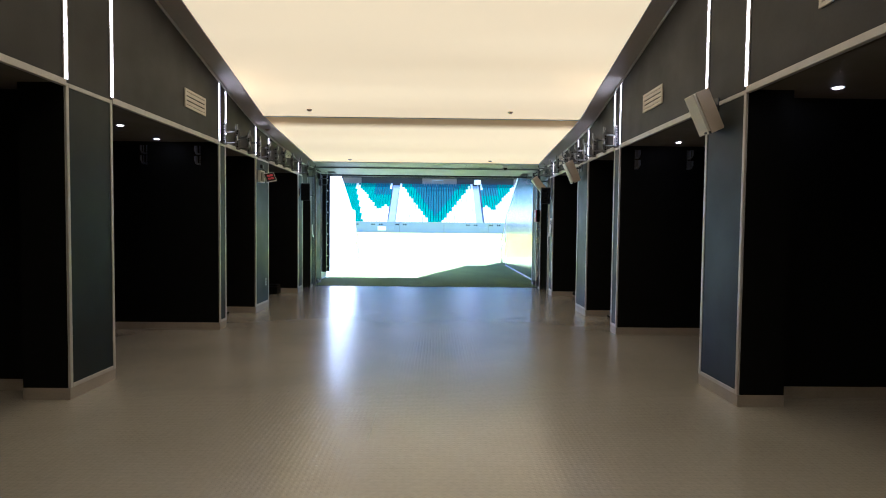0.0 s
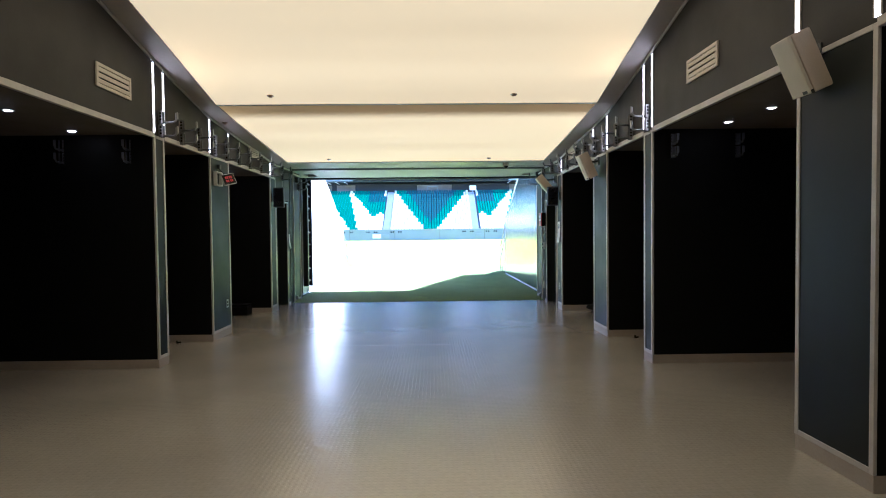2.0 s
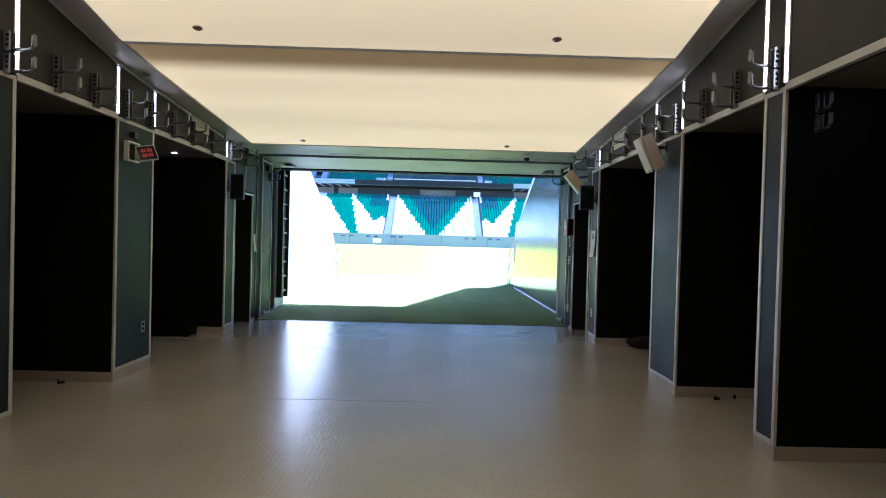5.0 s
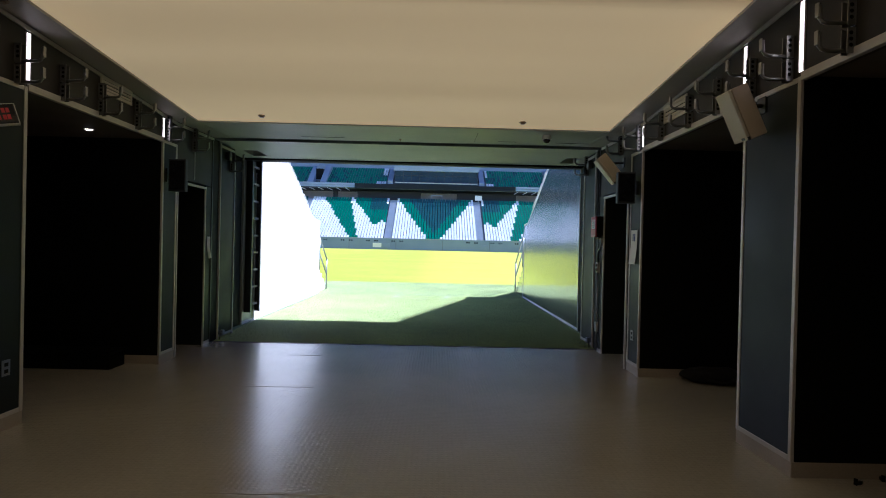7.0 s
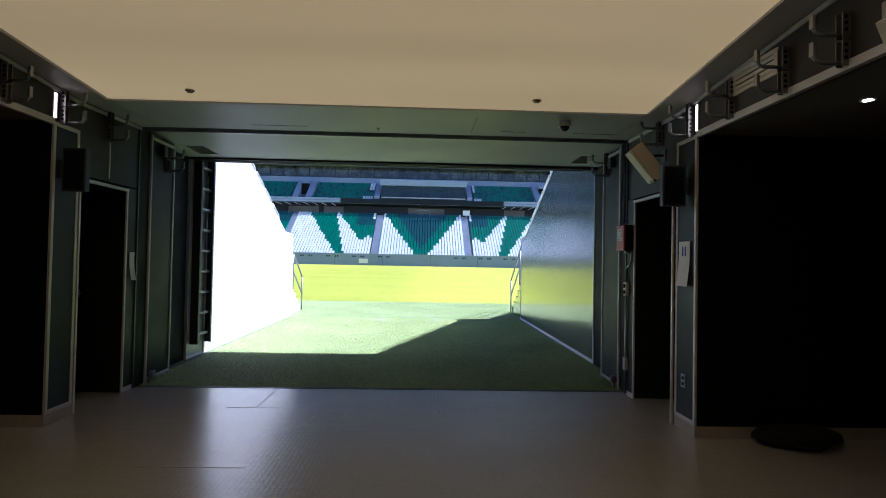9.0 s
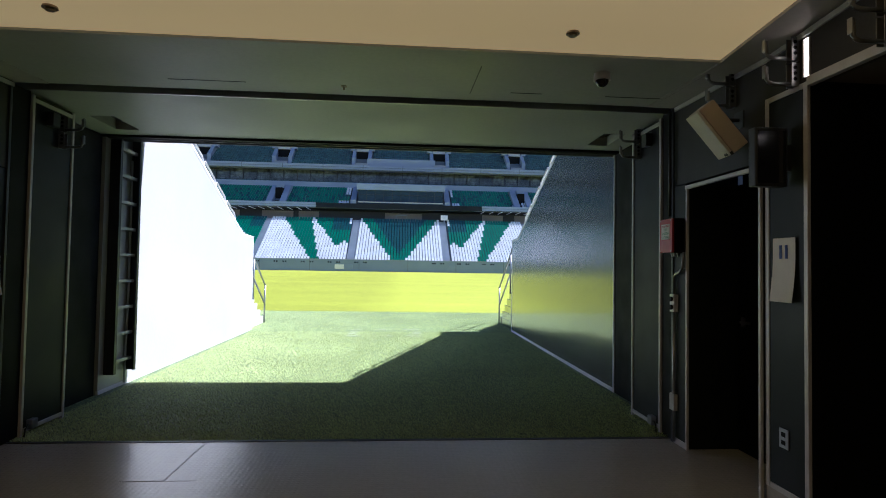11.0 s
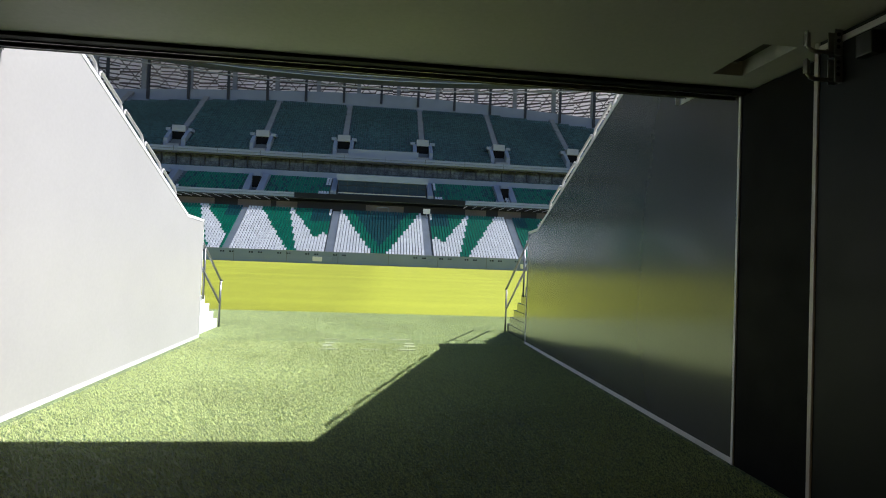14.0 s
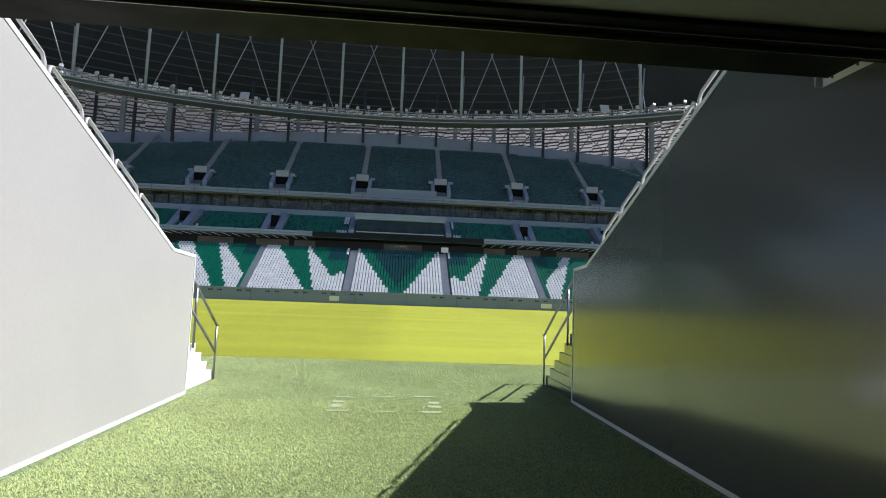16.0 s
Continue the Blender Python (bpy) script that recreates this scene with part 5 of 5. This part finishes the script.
for i in range(9):
    z = 0.3 + 0.308 * i
    part("rung", boxes([((FLANK_L + 0.03, 19.233, z), (FLANK_L + 0.07, 19.719, z + 0.008)), ((FLANK_L + 0.03, 19.233, z), (FLANK_L + 0.035, 19.719, z + 0.04)), ((FLANK_L + 0.065, 19.233, z), (FLANK_L + 0.07, 19.719, z + 0.04))]), TRIM, ld)
bm = bmesh.new()
tube(bm, [(FLANK_L + 0.02, 19.66, 0.03), (FLANK_L + 0.025, 19.67, 0.6), (FLANK_L + 0.025, 19.69, 1.2), (FLANK_L + 0.02, 19.69, 2.7)], 0.012, 6)
part("cable", bm, WALLEDGE, ld, "pale cable", True)

# bracket at the head of the other flank wall
hb = empty("head_bracket", Matrix.Translation((FLANK_R, 19.85, 3.05)), "pale steel angle under the head beam", "bracket")
part("plate", boxes([((FLANK_R - 0.012, 19.65, 3.045), (FLANK_R - 0.002, 20.1, 3.115)), ((FLANK_R - 0.06, 20.09, 3.045), (FLANK_R - 0.002, 20.1, 3.115))], 0.002), WALLEDGE, hb)
for y in (19.8, 20.0):
    bm = bmesh.new()
    disc(bm, (FLANK_R - 0.014, y, 3.08), 0.009, 0.006, 10, pose(0, 0, 0, 0, 90))
    part("bolt", bm, DARKMETAL, hb)

# ---- loose things in the recesses ----
def soft_bag():
    th = empty("duffel_bag", Matrix.Translation((3.14, 15.68, 0)), "black slumped fabric bag on the recess floor", "bag")
    bm = bmesh.new()
    r = bmesh.ops.create_uvsphere(bm, u_segments=28, v_segments=14, radius=1.0)
    for v in r["verts"]:
        n = noise.noise(v.co * 2.1) * 0.22
        v.co = Vector((v.co.x * (0.37 + 0.1 * n), v.co.y * (0.2 + 0.1 * n), max(0.0, 0.075 + v.co.z * (0.085 + 0.1 * n))))
        v.co += Vector((3.14, 15.68, 0))
    part("body", bm, BAG, th, "", True)
    bm = bmesh.new()
    tube(bm, [(2.93, 15.58, 0.1), (3.0, 15.46, 0.06), (3.14, 15.43, 0.04), (3.26, 15.47, 0.06), (3.33, 15.58, 0.11)], 0.014, 6)
    part("strap", bm, BAG, th, "", True)


soft_bag()
fc = empty("equipment_case", Matrix.Translation((-4.4, 15.75, 0)), "black equipment case against the recess wall", "case")
part("body", box((-5.2, 15.66, 0.0), (-3.57, 15.95, 0.16), None, 0.01), BLACK, fc)
part("lid", box((-5.2, 15.66, 0.165), (-3.57, 15.95, 0.2), None, 0.01), BLACK, fc)
for x, y, a in ((2.72, 13.03, 20), (2.93, 13.1, 70), (-3.65, 13.1, 40)):
    cl = empty("cable_clip", pose(x, y, 0, 0, 0, a), "small black cable clip lying on the floor", "clip", "cable clips")
    under("body", boxes([((-0.03, -0.01, 0.0), (0.03, 0.01, 0.02)), ((-0.03, -0.01, 0.02), (-0.015, 0.01, 0.04))], 0.002), BLACK, cl)

# ---- details of the far stand ----
for xm in [-7.15 - 4.65 * k for k in range(9)] + [6.6 + 4.5 * k for k in range(9)]:
    for dx in (-0.95, -0.55, 0.55, 0.95):
        structure("wall_vent_far", box((xm + dx - 0.13, 110.28, 1.82), (xm + dx + 0.13, 110.31, 2.05)), BLACK, "small dark vent in the pitchside wall", "vent")
BOARD_GREY = mat("board_grey", (0.2, 0.25, 0.34), 0.5, 0, 0.08, 2, 20)
for x, w, m in ((-10.85, 0.8, WHITE), (-9.25, 0.75, BOARD_GREY), (8.85, 0.8, BOARD_GREY), (25.5, 0.95, WHITE), (27.4, 0.9, BOARD_GREY)):
    structure("sign_board_far", box((x - w, 110.2, 0.75), (x + w, 110.29, 1.55), None, 0.02), m, "plain board on the pitchside wall", "board")
for k in [k for k in range(-24, 25) if not -10 < k < 9]:
    x = k * 1.9 + 0.3
    structure("soffit_lamp_far", box((x - 0.59, 124.4, 12.86), (x - 0.41, 129.6, 12.94)), FARLAMP, "pale linear lamp under the middle tier", "lamp")
sb = empty("white_sign_box", Matrix.Translation((8.7, 124, 10.85)), "white box sign under the middle tier", "sign")
part("post", box((8.5, 123.6, 10.2), (8.7, 123.8, 10.84)), HANGER, sb)
part("box", box((7.9, 123.5, 10.85), (9.3, 123.9, 11.85), None, 0.03), WHITE, sb)
fr = empty("steel_frame", Matrix.Translation((0.2, 125, 10.6)), "grey steel frame in the middle of the stand", "frame")
for lo, hi in (((-1.25, 124.6, 10.1), (-1.1, 124.8, 11.7)), ((0.95, 124.6, 10.1), (1.1, 124.8, 11.7)), ((-1.25, 124.6, 11.7), (1.1, 124.8, 11.85)), ((-1.25, 124.6, 10.8), (1.1, 124.8, 10.92))):
    part("bar", box(lo, hi), HANGER, fr)
for u in (-42.9, -25.3, 25.2, 42.6):
    mv = empty("middle_vomitory", Matrix.Translation((u, 125, 14.4)), "pale stair mouth with a black block standing for the shaded opening in the middle tier", "stair mouth", "middle stair mouths")
    for d in (-1.35, 1.35):
        part("side_wall", extrude_x([(124.3, 13.1), (124.3, 14.1), (130.0, 18.1), (132.4, 18.1), (132.4, 13.1)], u + d - 0.6, u + d + 0.6), FASCIA, mv)
    # black block drawn for the shade inside the stair mouth
    part("opening", box((u - 0.74, 127.2, 13.3), (u + 0.74, 131.0, 17.2)), BLACK, mv, "black block standing for the shaded opening")
    part("lintel", box((u - 0.74, 128.2, 17.22), (u + 0.74, 132.3, 18.0)), FASCIA, mv)

# ---- blades of the artificial turf near the way out ----
rb = np.random.RandomState(3)
NB = 400000
px = rb.uniform(0, 1, NB)
py = TURF_Y + 0.05 + (30.3 - TURF_Y) * rb.uniform(0, 1, NB) ** 1.12
wide = np.where(py > 25.0, 3.0, 0.0)
px = -3.25 - wide + px * (5.73 + 2 * wide)
hh = rb.uniform(0.009, 0.022, NB)
an = rb.normal(np.pi / 2, 0.5, NB)  # the pile lies over to one side
ln = rb.uniform(0.002, 0.02, NB)
la = rb.normal(np.pi, 0.7, NB)
wv = np.stack([np.cos(an), np.sin(an), np.zeros(NB)], 1) * 0.0042
base = np.stack([px, py, np.zeros(NB)], 1)
tip = base + np.stack([np.cos(la) * ln, np.sin(la) * ln, hh], 1)
verts = np.stack([base - wv, base + wv, tip], 1).reshape(-1, 3)
me = bpy.data.meshes.new("turf_blades")
me.vertices.add(3 * NB)
me.vertices.foreach_set("co", verts.ravel())
me.loops.add(3 * NB)
me.loops.foreach_set("vertex_index", np.arange(3 * NB))
me.polygons.add(NB)
me.polygons.foreach_set("loop_start", np.arange(NB) * 3)
me.update(calc_edges=True)
me.materials.append(BLADE)
tagged(new("turf_blades", me), "short green plastic grass blades of the turf", "grass", "", "stuff")
